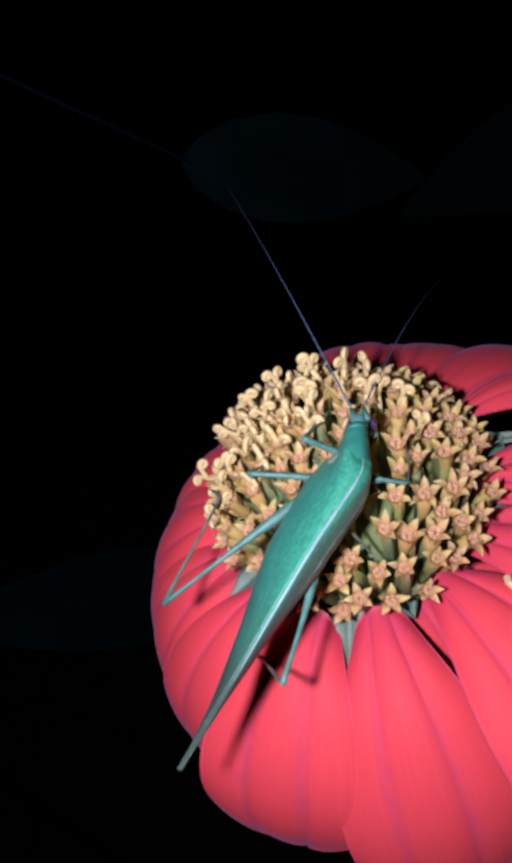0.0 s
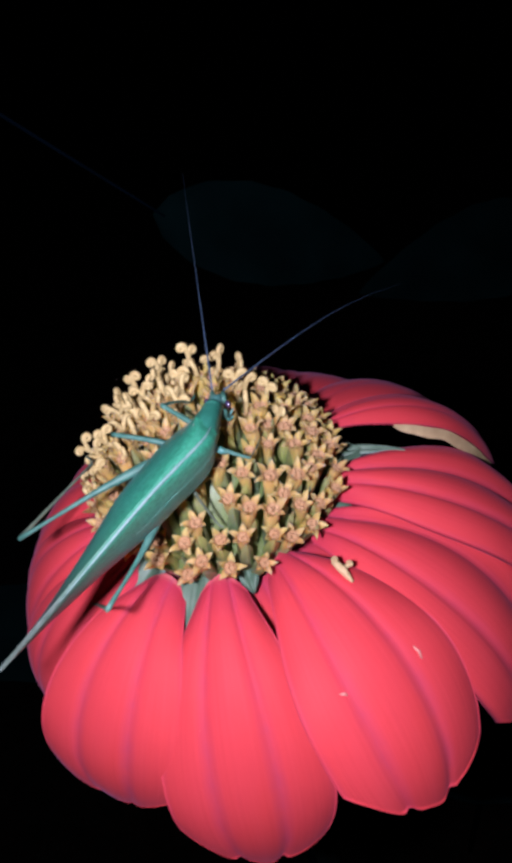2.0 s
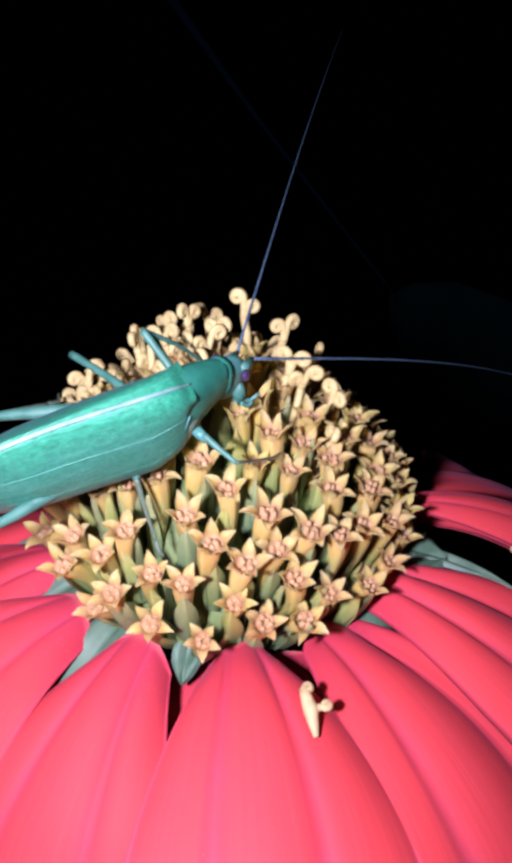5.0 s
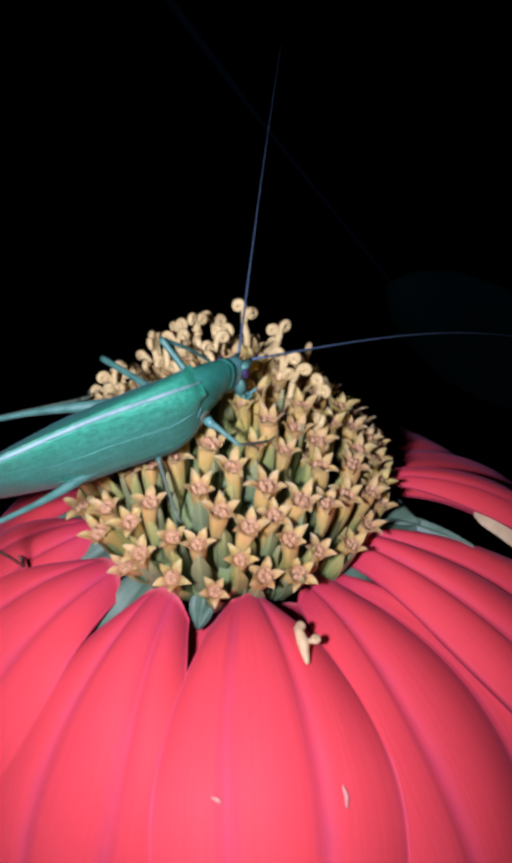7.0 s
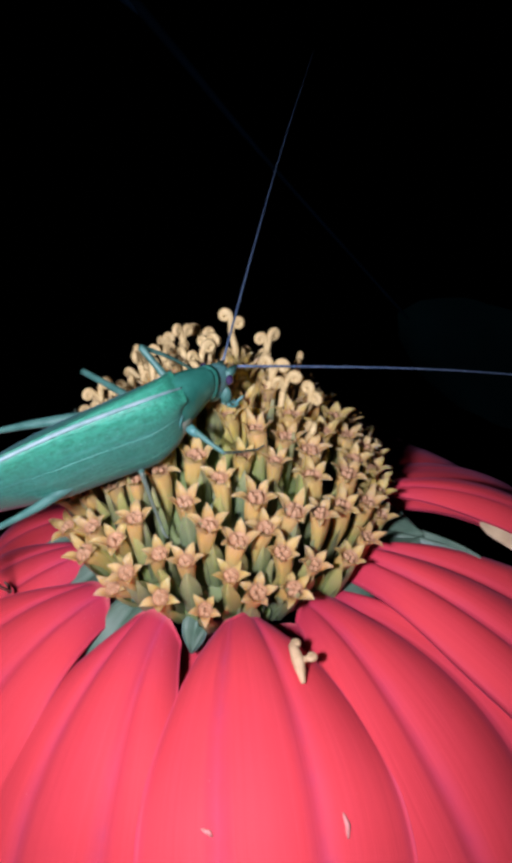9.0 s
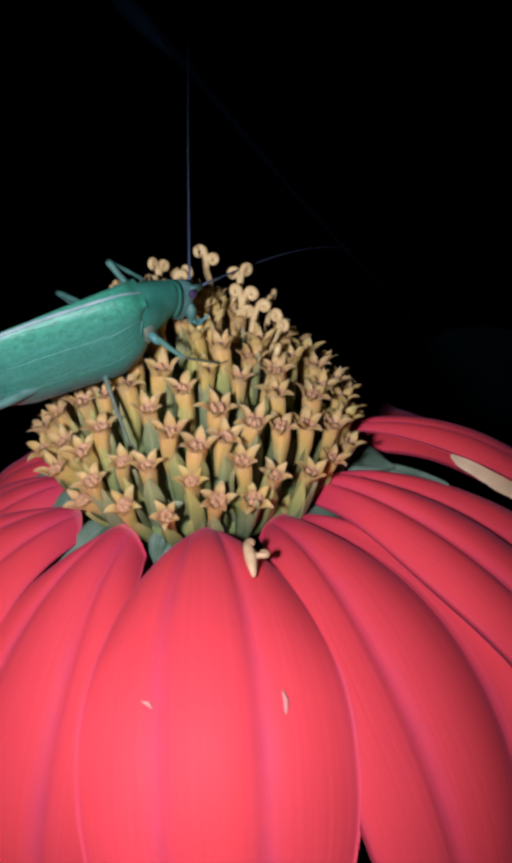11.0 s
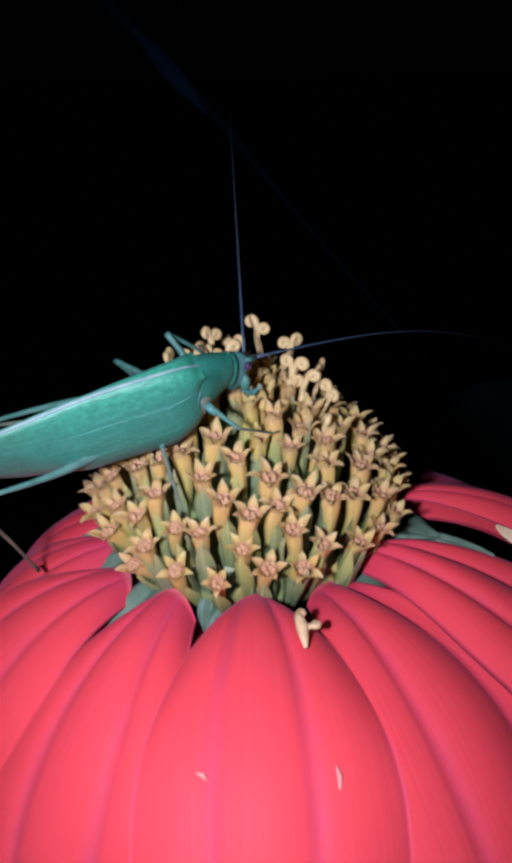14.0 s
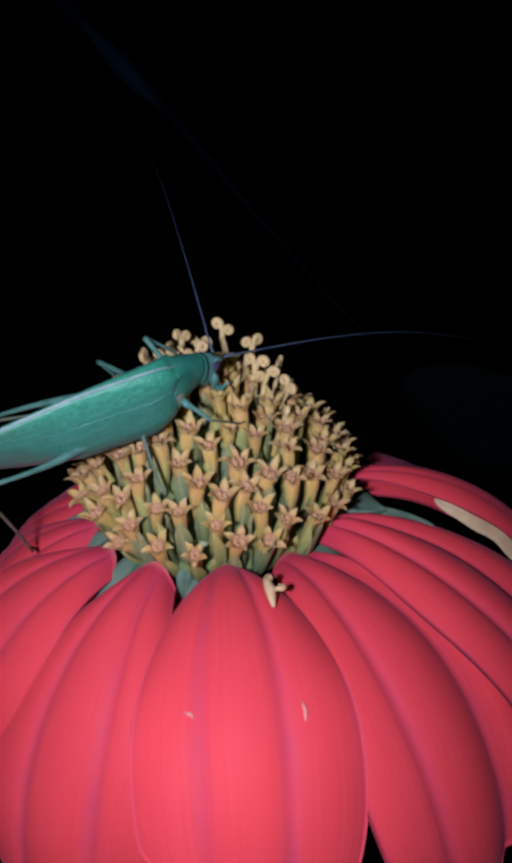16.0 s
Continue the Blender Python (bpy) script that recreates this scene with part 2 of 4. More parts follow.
def make_materials():
    M["petal"] = petal_material()
    M["petal_under"] = two_tone("petal_underside", (0.36, 0.24, 0.13), (0.52, 0.38, 0.22), 0.6, 500, 0.5)
    M["petal_back"] = two_tone("petal_back", (0.42, 0.05, 0.06), (0.55, 0.12, 0.09), 0.6, 500, 0.5)
    M["floret"] = floret_material()
    M["anther"] = two_tone("anther_brown", (0.38, 0.20, 0.10), (0.52, 0.30, 0.16), 0.6, 2500)
    M["stigma"] = two_tone("stigma_cream", (0.54, 0.39, 0.17), (0.67, 0.52, 0.25), 0.55, 2500, 0.6, 0.00008)
    M["chaff"] = chaff_material()
    M["dry"] = two_tone("floret_dry", (0.50, 0.33, 0.17), (0.64, 0.45, 0.25), 0.6, 2500, 0.6, 0.00008)
    M["fleck"] = two_tone("fleck_pale", (0.60, 0.20, 0.18), (0.68, 0.30, 0.26), 0.6, 2500)
    M["sepal"] = sepal_material()
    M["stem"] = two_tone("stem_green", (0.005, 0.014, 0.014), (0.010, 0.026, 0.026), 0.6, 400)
    M["wing"] = wing_material()
    M["ridge"] = two_tone("wing_ridge", (0.12, 0.24, 0.23), (0.28, 0.37, 0.39), 0.55, 900)
    M["vein"] = two_tone("wing_vein", (0.05, 0.27, 0.20), (0.17, 0.40, 0.34), 0.5, 900)
    M["face"] = two_tone("face_pale_green", (0.035, 0.17, 0.145), (0.11, 0.26, 0.25), 0.4, 900)
    M["body"] = two_tone("katydid_green", (0.014, 0.135, 0.095), (0.036, 0.225, 0.165), 0.5, 700, 0.4, 0.00008, Specular_IOR_Level=0.5)
    M["leg"] = two_tone("leg_green", (0.030, 0.115, 0.092), (0.075, 0.195, 0.16), 0.5, 900, 0.3)
    M["shin"] = two_tone("shin_brown", (0.07, 0.095, 0.075), (0.13, 0.17, 0.12), 0.5, 900)
    M["belly"] = two_tone("belly_grey_green", (0.13, 0.20, 0.14), (0.25, 0.27, 0.20), 0.5, 600)
    M["saddle"] = two_tone("saddle_pink", (0.20, 0.23, 0.19), (0.38, 0.30, 0.27), 0.45, 900)
    M["eye"] = material("eye_violet", (0.045, 0.028, 0.075), 0.12, Specular_IOR_Level=0.8)
    M["antenna"] = two_tone("antenna_blue_grey", (0.058, 0.10, 0.17), (0.105, 0.16, 0.24), 0.4, 1500)
    # leaf, stalk and bud: night dimness is put into these near-black colours
    M["leaf"] = two_tone("leaf_night_dimmed", (0.0007, 0.0088, 0.0105), (0.0024, 0.018, 0.020), 0.8, 60, 0.5, 0.001, Specular_IOR_Level=0.05)
    M["stalk"] = two_tone("leaf_stalk_night_dimmed", (0.001, 0.008, 0.018), (0.0022, 0.013, 0.030), 0.8, 60, Specular_IOR_Level=0.05)
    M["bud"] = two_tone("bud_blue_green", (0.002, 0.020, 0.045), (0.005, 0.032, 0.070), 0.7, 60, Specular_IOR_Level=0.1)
    M["soil"] = two_tone("soil_brown", (0.03, 0.022, 0.015), (0.07, 0.05, 0.035), 0.9, 30, 0.8, 0.01)
    M["case"] = two_tone("case_black", (0.012, 0.012, 0.013), (0.02, 0.02, 0.02), 0.4, 300)
    lamp = bpy.data.materials.new("torch_glow")
    lamp.use_nodes = True
    lamp.node_tree.nodes.remove(lamp.node_tree.nodes["Principled BSDF"])
    glow = node(lamp, "ShaderNodeEmission", Color=(*TORCH_COLOUR, 1), Strength=TORCH_POWER)
    link(lamp, glow.outputs[0], lamp.node_tree.nodes["Material Output"].inputs[0])
    M["glow"] = lamp


make_materials()


# ---- mesh helpers ----
def mesh_of(name, verts, faces, mats, slots=None, uvs=None, smooth=True):
    me = bpy.data.meshes.new(name)
    me.from_pydata([tuple(v) for v in verts], [], faces)
    for m in mats:
        me.materials.append(m)
    if slots:
        me.polygons.foreach_set("material_index", slots)
    if uvs:
        layer = me.uv_layers.new(name="UVMap")
        for loop in me.loops:
            layer.data[loop.index].uv = uvs[loop.vertex_index]
    me.polygons.foreach_set("use_smooth", [smooth] * len(me.polygons))
    me.update()
    return me


def place_part(name, me, parent, label=""):
    ob = new(name, me)
    ob.parent = parent
    return tagged(ob, label)


def empty(name, at=(0, 0, 0)):
    ob = new(name)
    ob.empty_display_size = 0.005
    ob.location = at
    return ob


class Shape:
    """Collects vertices, faces, UVs and material slots of one mesh."""

    def __init__(self):
        self.v, self.f, self.uv, self.s = [], [], [], []

    def grid(self, rows, slot=0, closed=False, uvs=None, flip=False):
        """Rows of equally many points, joined by quads; closed: each row is a ring."""
        start, n = len(self.v), len(rows[0])
        for i, row in enumerate(rows):
            for j, p in enumerate(row):
                self.v.append(Vector(p))
                self.uv.append(uvs[i][j] if uvs else (j / max(1, n - 1), i / max(1, len(rows) - 1)))
        for i in range(len(rows) - 1):
            for j in range(n if closed else n - 1):
                a, b = start + i * n + j, start + i * n + (j + 1) % n
                q = (a, b, b + n, a + n)
                self.f.append(q[::-1] if flip else q)
                self.s.append(slot)
        return start

    def cap(self, ring, slot=0, flip=False):
        self.f.append(tuple(ring[::-1] if flip else ring))
        self.s.append(slot)

    def tube(self, points, radii, sides=8, slot=0):
        """A round tube along points, closed at both ends."""
        pts = [Vector(p) for p in points]
        rows, uvs, side = [], [], None
        for i, p in enumerate(pts):
            t = (pts[min(i + 1, len(pts) - 1)] - pts[max(i - 1, 0)]).normalized()
            if side is None:
                ref = Vector((0, 0, 1))
                if abs(ref.dot(t)) > 0.95:
                    ref = Vector((1, 0, 0))
                side = t.cross(ref).normalized()
            side = (side - t * side.dot(t)).normalized()
            nor = side.cross(t)
            r = radii[i]
            rows.append([p + side * (r * math.cos(a)) + nor * (r * math.sin(a)) for a in (2 * math.pi * j / sides for j in range(sides))])
            h = i / (len(pts) - 1)
            uvs.append([(j / sides, h) for j in range(sides)])
        start = self.grid(rows, slot, True, uvs, flip=True)
        n = sides
        self.cap(list(range(start, start + n)), slot)
        end = start + (len(pts) - 1) * n
        self.cap(list(range(end, end + n)), slot, True)

    def mesh(self, name, mats, smooth=True):
        return mesh_of(name, self.v, self.f, mats, self.s, self.uv, smooth)


def smooth_path(points, n):
    """n points on a Catmull-Rom curve through the given ones."""
    p = [Vector(q) for q in points]
    p = [2 * p[0] - p[1]] + p + [2 * p[-1] - p[-2]]
    out = []
    for i in range(n):
        x = i / (n - 1) * (len(p) - 3)
        k = min(int(x), len(p) - 4)
        t = x - k
        a, b, c, d = p[k:k + 4]
        out.append(0.5 * (2 * b + (c - a) * t + (2 * a - 5 * b + 4 * c - d) * t * t + (3 * b - a - 3 * c + d) * t ** 3))
    return out


def along(values, n):
    """n values interpolated evenly along a list."""
    return list(np.interp(np.linspace(0, 1, n), np.linspace(0, 1, len(values)), values))


# ---- ground ----
def build_ground():
    s = Shape()
    n = 60
    steps = [math.copysign(abs(2 * i / n - 1) ** 3, 2 * i / n - 1) * 40 for i in range(n + 1)]
    s.grid([[(x, y, 0.02 * noise.noise(Vector((x * 2, y * 2, 0))) if max(abs(x), abs(y)) < 38 else 0) for x in steps] for y in steps])
    ob = new("ground", s.mesh("ground", [M["soil"]]))
    tagged(ob, "dark bare garden soil at night under the flowers", "ground", kind="structure")


build_ground()

# ---- flower ----
flower = empty("flower", HEAD)
tagged(flower, "red zinnia in full bloom with a tall yellow cone", "flower")


PETAL_ROWS, PETAL_COLUMNS = 44, 45


def petal_mesh(L, w, phi0, bend, roll, cup, seed, r0=0.80, h0=-0.30, swing=0.0, power=1.0, tip=0.55, dry=False, fold=0.034, valley=None, foot=0.31, arch=0.45, notch=0.016, blunt=0.15, dent=0.0, slant=0.0):
    """One ray petal that leaves the disc along +x. phi0: its rise at the foot, bend: how far it turns down, degrees; swing: sideways bend."""
    rng = random.Random(seed)
    nu, nv = PETAL_ROWS, PETAL_COLUMNS
    ph = [rng.uniform(0, 6.28) for _ in range(6)]
    g = (-0.36 + rng.uniform(-0.05, 0.05), 0.33 + rng.uniform(-0.05, 0.05))
    centre, tang, r, h, yy = [], [], r0, h0, 0.0
    fine = 400
    for i in range(fine + 1):
        s = i / fine
        phi = radians(phi0 - bend * s ** power)
        sw = radians(swing) * s
        centre.append(Vector((r, yy, h)))
        tang.append(Vector((math.cos(phi) * math.cos(sw), math.cos(phi) * math.sin(sw), math.sin(phi))))
        r, yy, h = r + L / fine * tang[-1].x, yy + L / fine * tang[-1].y, h + L / fine * tang[-1].z

    def half(s):
        if s < 0.62:
            return w * (foot + (1 - foot) * math.sin(s / 0.62 * math.pi / 2) ** 1.2)
        x = (s - 0.62) / 0.38
        return w * (1 - (1 - tip) * x ** 2.6)

    top, under, uvs = [], [], []
    for i in range(nu):
        row, low, uvr = [], [], []
        for j in range(nv):
            v = 2 * j / (nv - 1) - 1
            end = 1 - blunt * abs(v) ** 2.3 - notch * sum(math.exp(-((v - k) / 0.09) ** 2) for k in g) - 0.008 * math.sin(9 * v + ph[0]) + slant * v
            begin = 0.040 * abs(v) ** 2.2 + dent * math.exp(-((v + 0.2) / 0.22) ** 2)              # the foot is rounded
            s = begin + i / (nu - 1) * (end - begin)
            k = s * fine
            a = min(int(k), fine - 1)
            c = centre[a].lerp(centre[a + 1], k - a)
            t = tang[a]
            across = Vector((-math.sin(radians(swing) * s), math.cos(radians(swing) * s), 0))
            nor = t.cross(across)
            tw = radians(roll) * (0.3 + 0.7 * s)
            across, nor = across * math.cos(tw) + nor * math.sin(tw), nor * math.cos(tw) - across * math.sin(tw)
            b = half(s)
            grow = min(1.0, s / 0.12)
            groove = sum(math.exp(-((v - q) / 0.055) ** 2) for q in g)
            left, right = (-1, g[0]) if v < g[0] else g if v < g[1] else (g[1], 1)
            swell = 1 - ((2 * v - left - right) / (right - left)) ** 2           # each of the three lobes is a low vault
            lift = -(cup + arch * math.exp(-s / 0.12)) * b * v * v + grow * fold * (0.85 * swell - 0.45 * groove) * (1 - 0.3 * s)
            if valley:                    # one broad slope that falls to a crease and rises again steeply
                q, deep, droop = valley
                lift -= grow * deep * math.exp(-((v - q) / (0.34 if v < q else 0.20)) ** 2) + grow * droop * max(0.0, (v - 0.5) / 0.5) ** 1.5
            lift += 0.012 * math.sin(7 * s + ph[1] + 2 * v) * s + 0.010 * math.sin(15 * s + ph[2]) * abs(v) ** 3
            p = c + across * (b * v * (1 - 0.12 * cup * v * v)) + nor * lift
            thick = 0.020 * (1 - 0.7 * abs(v) ** 4) * (1 - 0.5 * s) * (1 - 0.75 * s ** 6)
            row.append(p * U)
            low.append((p - nor * thick) * U)
            uvr.append((float(np.interp(v, (-1, g[0], g[1], 1), (0, 0.33, 0.67, 1))), s))
        top.append(row), under.append(low), uvs.append(uvr)
    sh = Shape()
    a = sh.grid(top, 0, False, uvs)
    b = sh.grid(under, 1, False, uvs, flip=True)
    edge = [i * nv for i in range(nu)] + [(nu - 1) * nv + j for j in range(1, nv)] + [i * nv + nv - 1 for i in range(nu - 2, -1, -1)] + list(range(nv - 2, 0, -1))
    for x, y in zip(edge, edge[1:] + edge[:1]):
        sh.f.append((a + x, b + x, b + y, a + y))
        sh.s.append(0)
    return sh.mesh("petal", [M["petal"], M["petal_under"] if dry else M["petal_back"]])


# azimuth, length, half-width, rise, bend, roll, cup, dr, dh, swing
PETALS = [
    (-66.7, 2.42, 0.635, 26, 107, 2, 0.21, -0.008, 0.030, -3.3),
    (-98.2, 2.56, 0.635, 2, 101, 11, 0.20, 0.010, 0.020, 11),
    (-126, 2.20, 0.61, 9, 113, -3, 0.12, 0.025, -0.030, 0.4),
    (-151, 2.18, 0.56, -2, 108, 0, 0.18, 0.00, -0.02, 0),
    (-177, 2.15, 0.56, -4, 106, 0, 0.18, 0.00, -0.04, 0),
    (157, 2.0, 0.56, -4, 100, 0, 0.18, 0.00, -0.04, 0),
    (128, 2.0, 0.50, -6, 88, 0, 0.18, 0.00, -0.04, 0),
    (98, 2.15, 0.52, 0, 74, 0, 0.18, 0.00, -0.04, 0),
    (72, 2.34, 0.52, 4, 70, 0, 0.18, 0.00, -0.04, -10),
    (52, 2.44, 0.50, 5, 72, 0, 0.20, 0.00, -0.08, -15),
    (35.6, 2.70, 0.50, 5.5, 70.5, -3, 0.27, -0.034, 0.018, -22),
    (18.6, 2.60, 0.37, 14.8, 95.6, -17.2, 0.36, -0.022, 0.195, -20.5),
    (-12.0, 2.56, 0.63, 11, 80, -6, 0.14, -0.055, 0.100, -4.0),
    (-36, 2.61, 0.68, 22, 106, -5.5, 0.12, -0.035, -0.025, -9),
]

FOLDS = {-126: 0.022, -151: 0.018, -177: 0.016, 157: 0.016, -12.0: 0.045, -36: 0.028, 52: 0.008, 35.6: 0.007, 18.6: 0.009}        # petals with deeper folds between their lobes
VALLEYS = {-36: (0.45, 0.060, 0.035), -12.0: (0.32, 0.03, 0.0)}

FEET = {-36: 0.26, -12.0: 0.20, -126: 0.29, 18.6: 0.10}                   # width of the foot and how far its sides are turned down
SLANTS = {-12.0: 0.04, -36: 0.01, -66.7: 0.035, -98.2: 0.035}             # petals whose outer lobes differ in length
ARCHES = {-36: 0.25, -12.0: 0.9}


# a lower row of shorter petals that shows dark between the feet of the upper ones
LOWER_PETALS = [(-111, 1.55), (-83, 1.60), (-52, 1.55), (-25, 1.60), (2, 1.65), (26, 1.60), (62, 1.5), (110, 1.4), (160, 1.4), (-160, 1.4), (-136, 1.45)]


def withered_edge(petal):
    """A dry, torn tan margin that hangs from the near edge of a petal's outer half."""
    edge = [Vector(petal.data.vertices[i * PETAL_COLUMNS].co) for i in range(14, PETAL_ROWS)]
    n = len(edge)
    rows = []
    for k in range(6):
        row = []
        for i, p in enumerate(edge):
            s = i / (n - 1)
            deep = U * (0.02 + 0.075 * math.sin(math.pi * min(1, 0.9 * s)) ** 0.6 + 0.010 * math.sin(11 * s) + 0.006 * math.sin(27 * s + 1))
            q = k / 5
            fall = radians(15 - 96 * (14 + i) / (PETAL_ROWS - 1))
            row.append(p + Vector((math.sin(fall) * q, -0.75 * q + 0.15 * q * q, -math.cos(fall) * q)) * deep + Vector((0, 0, 0.004 * U * math.sin(20 * s + 3 * k))))
        rows.append(row)
    sh = Shape()
    sh.grid(rows)
    sh.grid([[p + Vector((0, 0.012 * U, 0)) for p in r] for r in rows], flip=True)
    place_part("withered_edge", sh.mesh("withered_edge", [M["petal_under"]]), petal, "dry torn tan petal margin")


def build_petals():
    for k, (az, L, w, rise, bend, roll, cup, dr, dh, swing) in enumerate(PETALS):
        ob = place_part("petal", petal_mesh(L, w, rise, bend, roll, cup, 11 + k, 0.85 + dr, -0.31 + dh, swing, dry=az in (18.6, 35.6), fold=FOLDS.get(az, 0.027), valley=VALLEYS.get(az), tip={-36: 0.80, -12.0: 0.72, -66.7: 0.64}.get(az, 0.55), foot=FEET.get(az, 0.25), arch=ARCHES.get(az, 0.45), notch={-12.0: 0.055, -66.7: 0.026, -98.2: 0.030}.get(az, 0.016), blunt=0.11 if az == -12.0 else 0.15, dent=0.022 if az == -66.7 else 0.0, slant=SLANTS.get(az, 0.0)), flower)
        ob.rotation_euler = (0, 0, radians(az))
        if az == 18.6:
            withered_edge(ob)
    for k, (az, L) in enumerate(LOWER_PETALS):
        ob = place_part("petal", petal_mesh(L, 0.50, -6, 70, 0, 0.12, 61 + k, 0.72, -0.57, 0.0, fold=0.012, foot=0.5, arch=0.1), flower)
        ob.rotation_euler = (0, 0, radians(az))


build_petals()


def dome_point(q):
    """Place of a floret's mouth on the cone, from q = 0 at the top to 1 at the rim: radius and height."""
    at = (0, 0.25, 0.5, 0.75, 0.9, 1.0)
    return float(np.interp(q, at, (0.0, 0.32, 0.60, 0.86, 0.97, 1.0))), float(np.interp(q, at, (0.72, 0.66, 0.48, 0.26, 0.09, -0.06)))


def floret_rise(x, h):
    """How steeply a floret stands, in degrees, by the height of its mouth."""
    e = float(np.interp(h, (-0.12, 0.0, 0.12, 0.26, 0.48, 0.66), (56, 64, 71, 78, 84, 88)))
    return e - 14 * max(0.0, -x) * (h < 0.3)


def lobe(sh, a, flare, length, width, r, z, seed):
    """One pointed, recurved lobe of a floret's star at angle a."""
    rng = random.Random(seed)
    ca, sa = math.cos(a), math.sin(a)
    rows, uvs, low = [], [], []
    tw, hook = rng.uniform(-0.4, 0.4), rng.uniform(0.1, 1.9)
    x, y, n = r, z, 6
    for i in range(n):
        s = i / (n - 1)
        ang = radians(flare) * (0.45 + 0.55 * min(1, 2.2 * s)) + hook * max(0.0, s - 0.45)
        b = width * (1 - s ** 1.5) * (1 + 0.25 * math.sin(math.pi * s)) + 0.002
        row, back = [], []
        for v in (-1, -0.5, 0, 0.5, 1):
            rise = 0.30 * b * v * v                      # a shallow trough
            px, pz = x - rise * math.cos(ang), y + rise * math.sin(ang)
            py = b * v + tw * s * length * 0.35
            row.append(Vector((px * ca - py * sa, px * sa + py * ca, pz)) * U)
            px, pz = px + 0.009 * (1 - 0.7 * s) * math.cos(ang), pz - 0.009 * (1 - 0.7 * s) * math.sin(ang)
            back.append(Vector((px * ca - py * sa, px * sa + py * ca, pz)) * U)
        rows.append(row), low.append(back)
        uvs.append([(v, 0.80 + 0.2 * s) for v in (0, 0.25, 0.5, 0.75, 1)])
        x, y = x + length / (n - 1) * math.sin(ang), y + length / (n - 1) * math.cos(ang)
    st = sh.grid(rows, 0, False, uvs)
    sb = sh.grid(low, 0, False, uvs, flip=True)
    rim = [5 * i for i in range(n)] + [5 * (n - 1) + j for j in range(1, 5)] + [5 * i + 4 for i in range(n - 2, -1, -1)]
    for p, q in zip(rim, rim[1:]):
        sh.f.append((st + p, sb + p, sb + q, st + q))
        sh.s.append(0)


def floret_mesh(seed, length, kind):
    """A tubular disc floret standing on the origin. kind: star (wide open), or bud (its lobes still upright)."""
    rng = random.Random(seed)
    sh = Shape()
    n, sides = 12, 15
    rows, uvs = [], []
    bend, stout = rng.uniform(-0.04, 0.04), rng.uniform(0.86, 1.10)
    for i in range(n):
        s = i / (n - 1)
        r = stout * np.interp(s, (0, 0.3, 0.55, 0.75, 0.90, 1), (0.028, 0.031, 0.037, 0.047, 0.054, 0.052))
        z = s * length
        rows.append([Vector((r * (1 + 0.09 * math.cos(5 * a)) * math.cos(a) + bend * math.sin(s * 3.1), r * (1 + 0.09 * math.cos(5 * a)) * math.sin(a), z)) * U for a in (2 * math.pi * j / sides for j in range(sides))])
        uvs.append([(j / sides, 0.8 * s) for j in range(sides)])
    sh.grid(rows, 0, True, uvs)
    open_by = rng.uniform(-8, 8)
    for k in range(5):
        a = 2 * math.pi * k / 5 + rng.uniform(-0.10, 0.10)
        flare = open_by + (rng.uniform(28, 76) if kind == "star" else rng.uniform(10, 48))
        lobe(sh, a, flare, rng.uniform(0.066, 0.104), rng.uniform(0.024, 0.030), 0.050 * stout, length - 0.006, seed * 10 + k)
    # the shaded throat, and the anthers that crowd in it
    rows = []
    for z, r in ((0.0, 0.051), (-0.016, 0.045), (-0.028, 0.028), (-0.026, 0.003)):
        rows.append([Vector((r * stout * math.cos(a), r * stout * math.sin(a), length + z)) * U for a in (2 * math.pi * j / 10 for j in range(10))])
    sh.grid(rows, 1, True)
    for k in range(5):
        a = 2 * math.pi * (k + 0.5) / 5 + rng.uniform(-0.35, 0.35)
        up, out = rng.uniform(-0.008, 0.026), rng.uniform(0.012, 0.036)
        c, e = math.cos(a), math.sin(a)
        sh.tube([Vector((0.014 * c, 0.014 * e, length - 0.08)) * U, Vector((0.024 * c, 0.024 * e, length - 0.02)) * U, Vector((out * c, out * e, length + up)) * U], [0.015 * U, 0.0185 * U, 0.009 * U], 7, 1)
    return sh.mesh("disc_floret", [M["floret"], M["anther"]])


def stigma_mesh(seed, reach, turns, spread=0.06):
    """A forked style whose two arms roll into spirals, rising from the origin."""
    rng = random.Random(seed)
    sh = Shape()
    lean = rng.uniform(-0.05, 0.05)
    sh.tube([(0, 0, -0.10 * U), (lean * 0.4 * U, 0, reach * 0.5 * U), (lean * U, 0, reach * U)], [0.028 * U, 0.022 * U, 0.020 * U], 7)
    spin = rng.uniform(0, 3.14)
    for side in (-1, 1):
        a = spin if side > 0 else spin + math.pi + rng.uniform(-0.6, 0.6)
        pts, radii = [], []
        n = 28
        big = rng.uniform(0.027, 0.035)
        rise, wide = rng.uniform(0.05, 0.11), rng.uniform(0.3, 1.0) * spread
        for i in range(n):
            s = i / (n - 1)
            if s < 0.2:
                x, z = wide * (s / 0.2) ** 1.5, reach + rise * (s / 0.2)
            else:
                q = (s - 0.2) / 0.8
                th = q * turns * 2 * math.pi
                rad = big * (1 - 0.60 * q)
                x, z = wide + big - rad * math.cos(th), reach + rise + rad * math.sin(th)
            pts.append(Vector((lean + x * math.cos(a), x * math.sin(a), z)) * U)
            radii.append((0.0205 - 0.005 * s) * U)
        sh.tube(pts, radii, 7)
    return sh.mesh("stigma", [M["stigma"]])


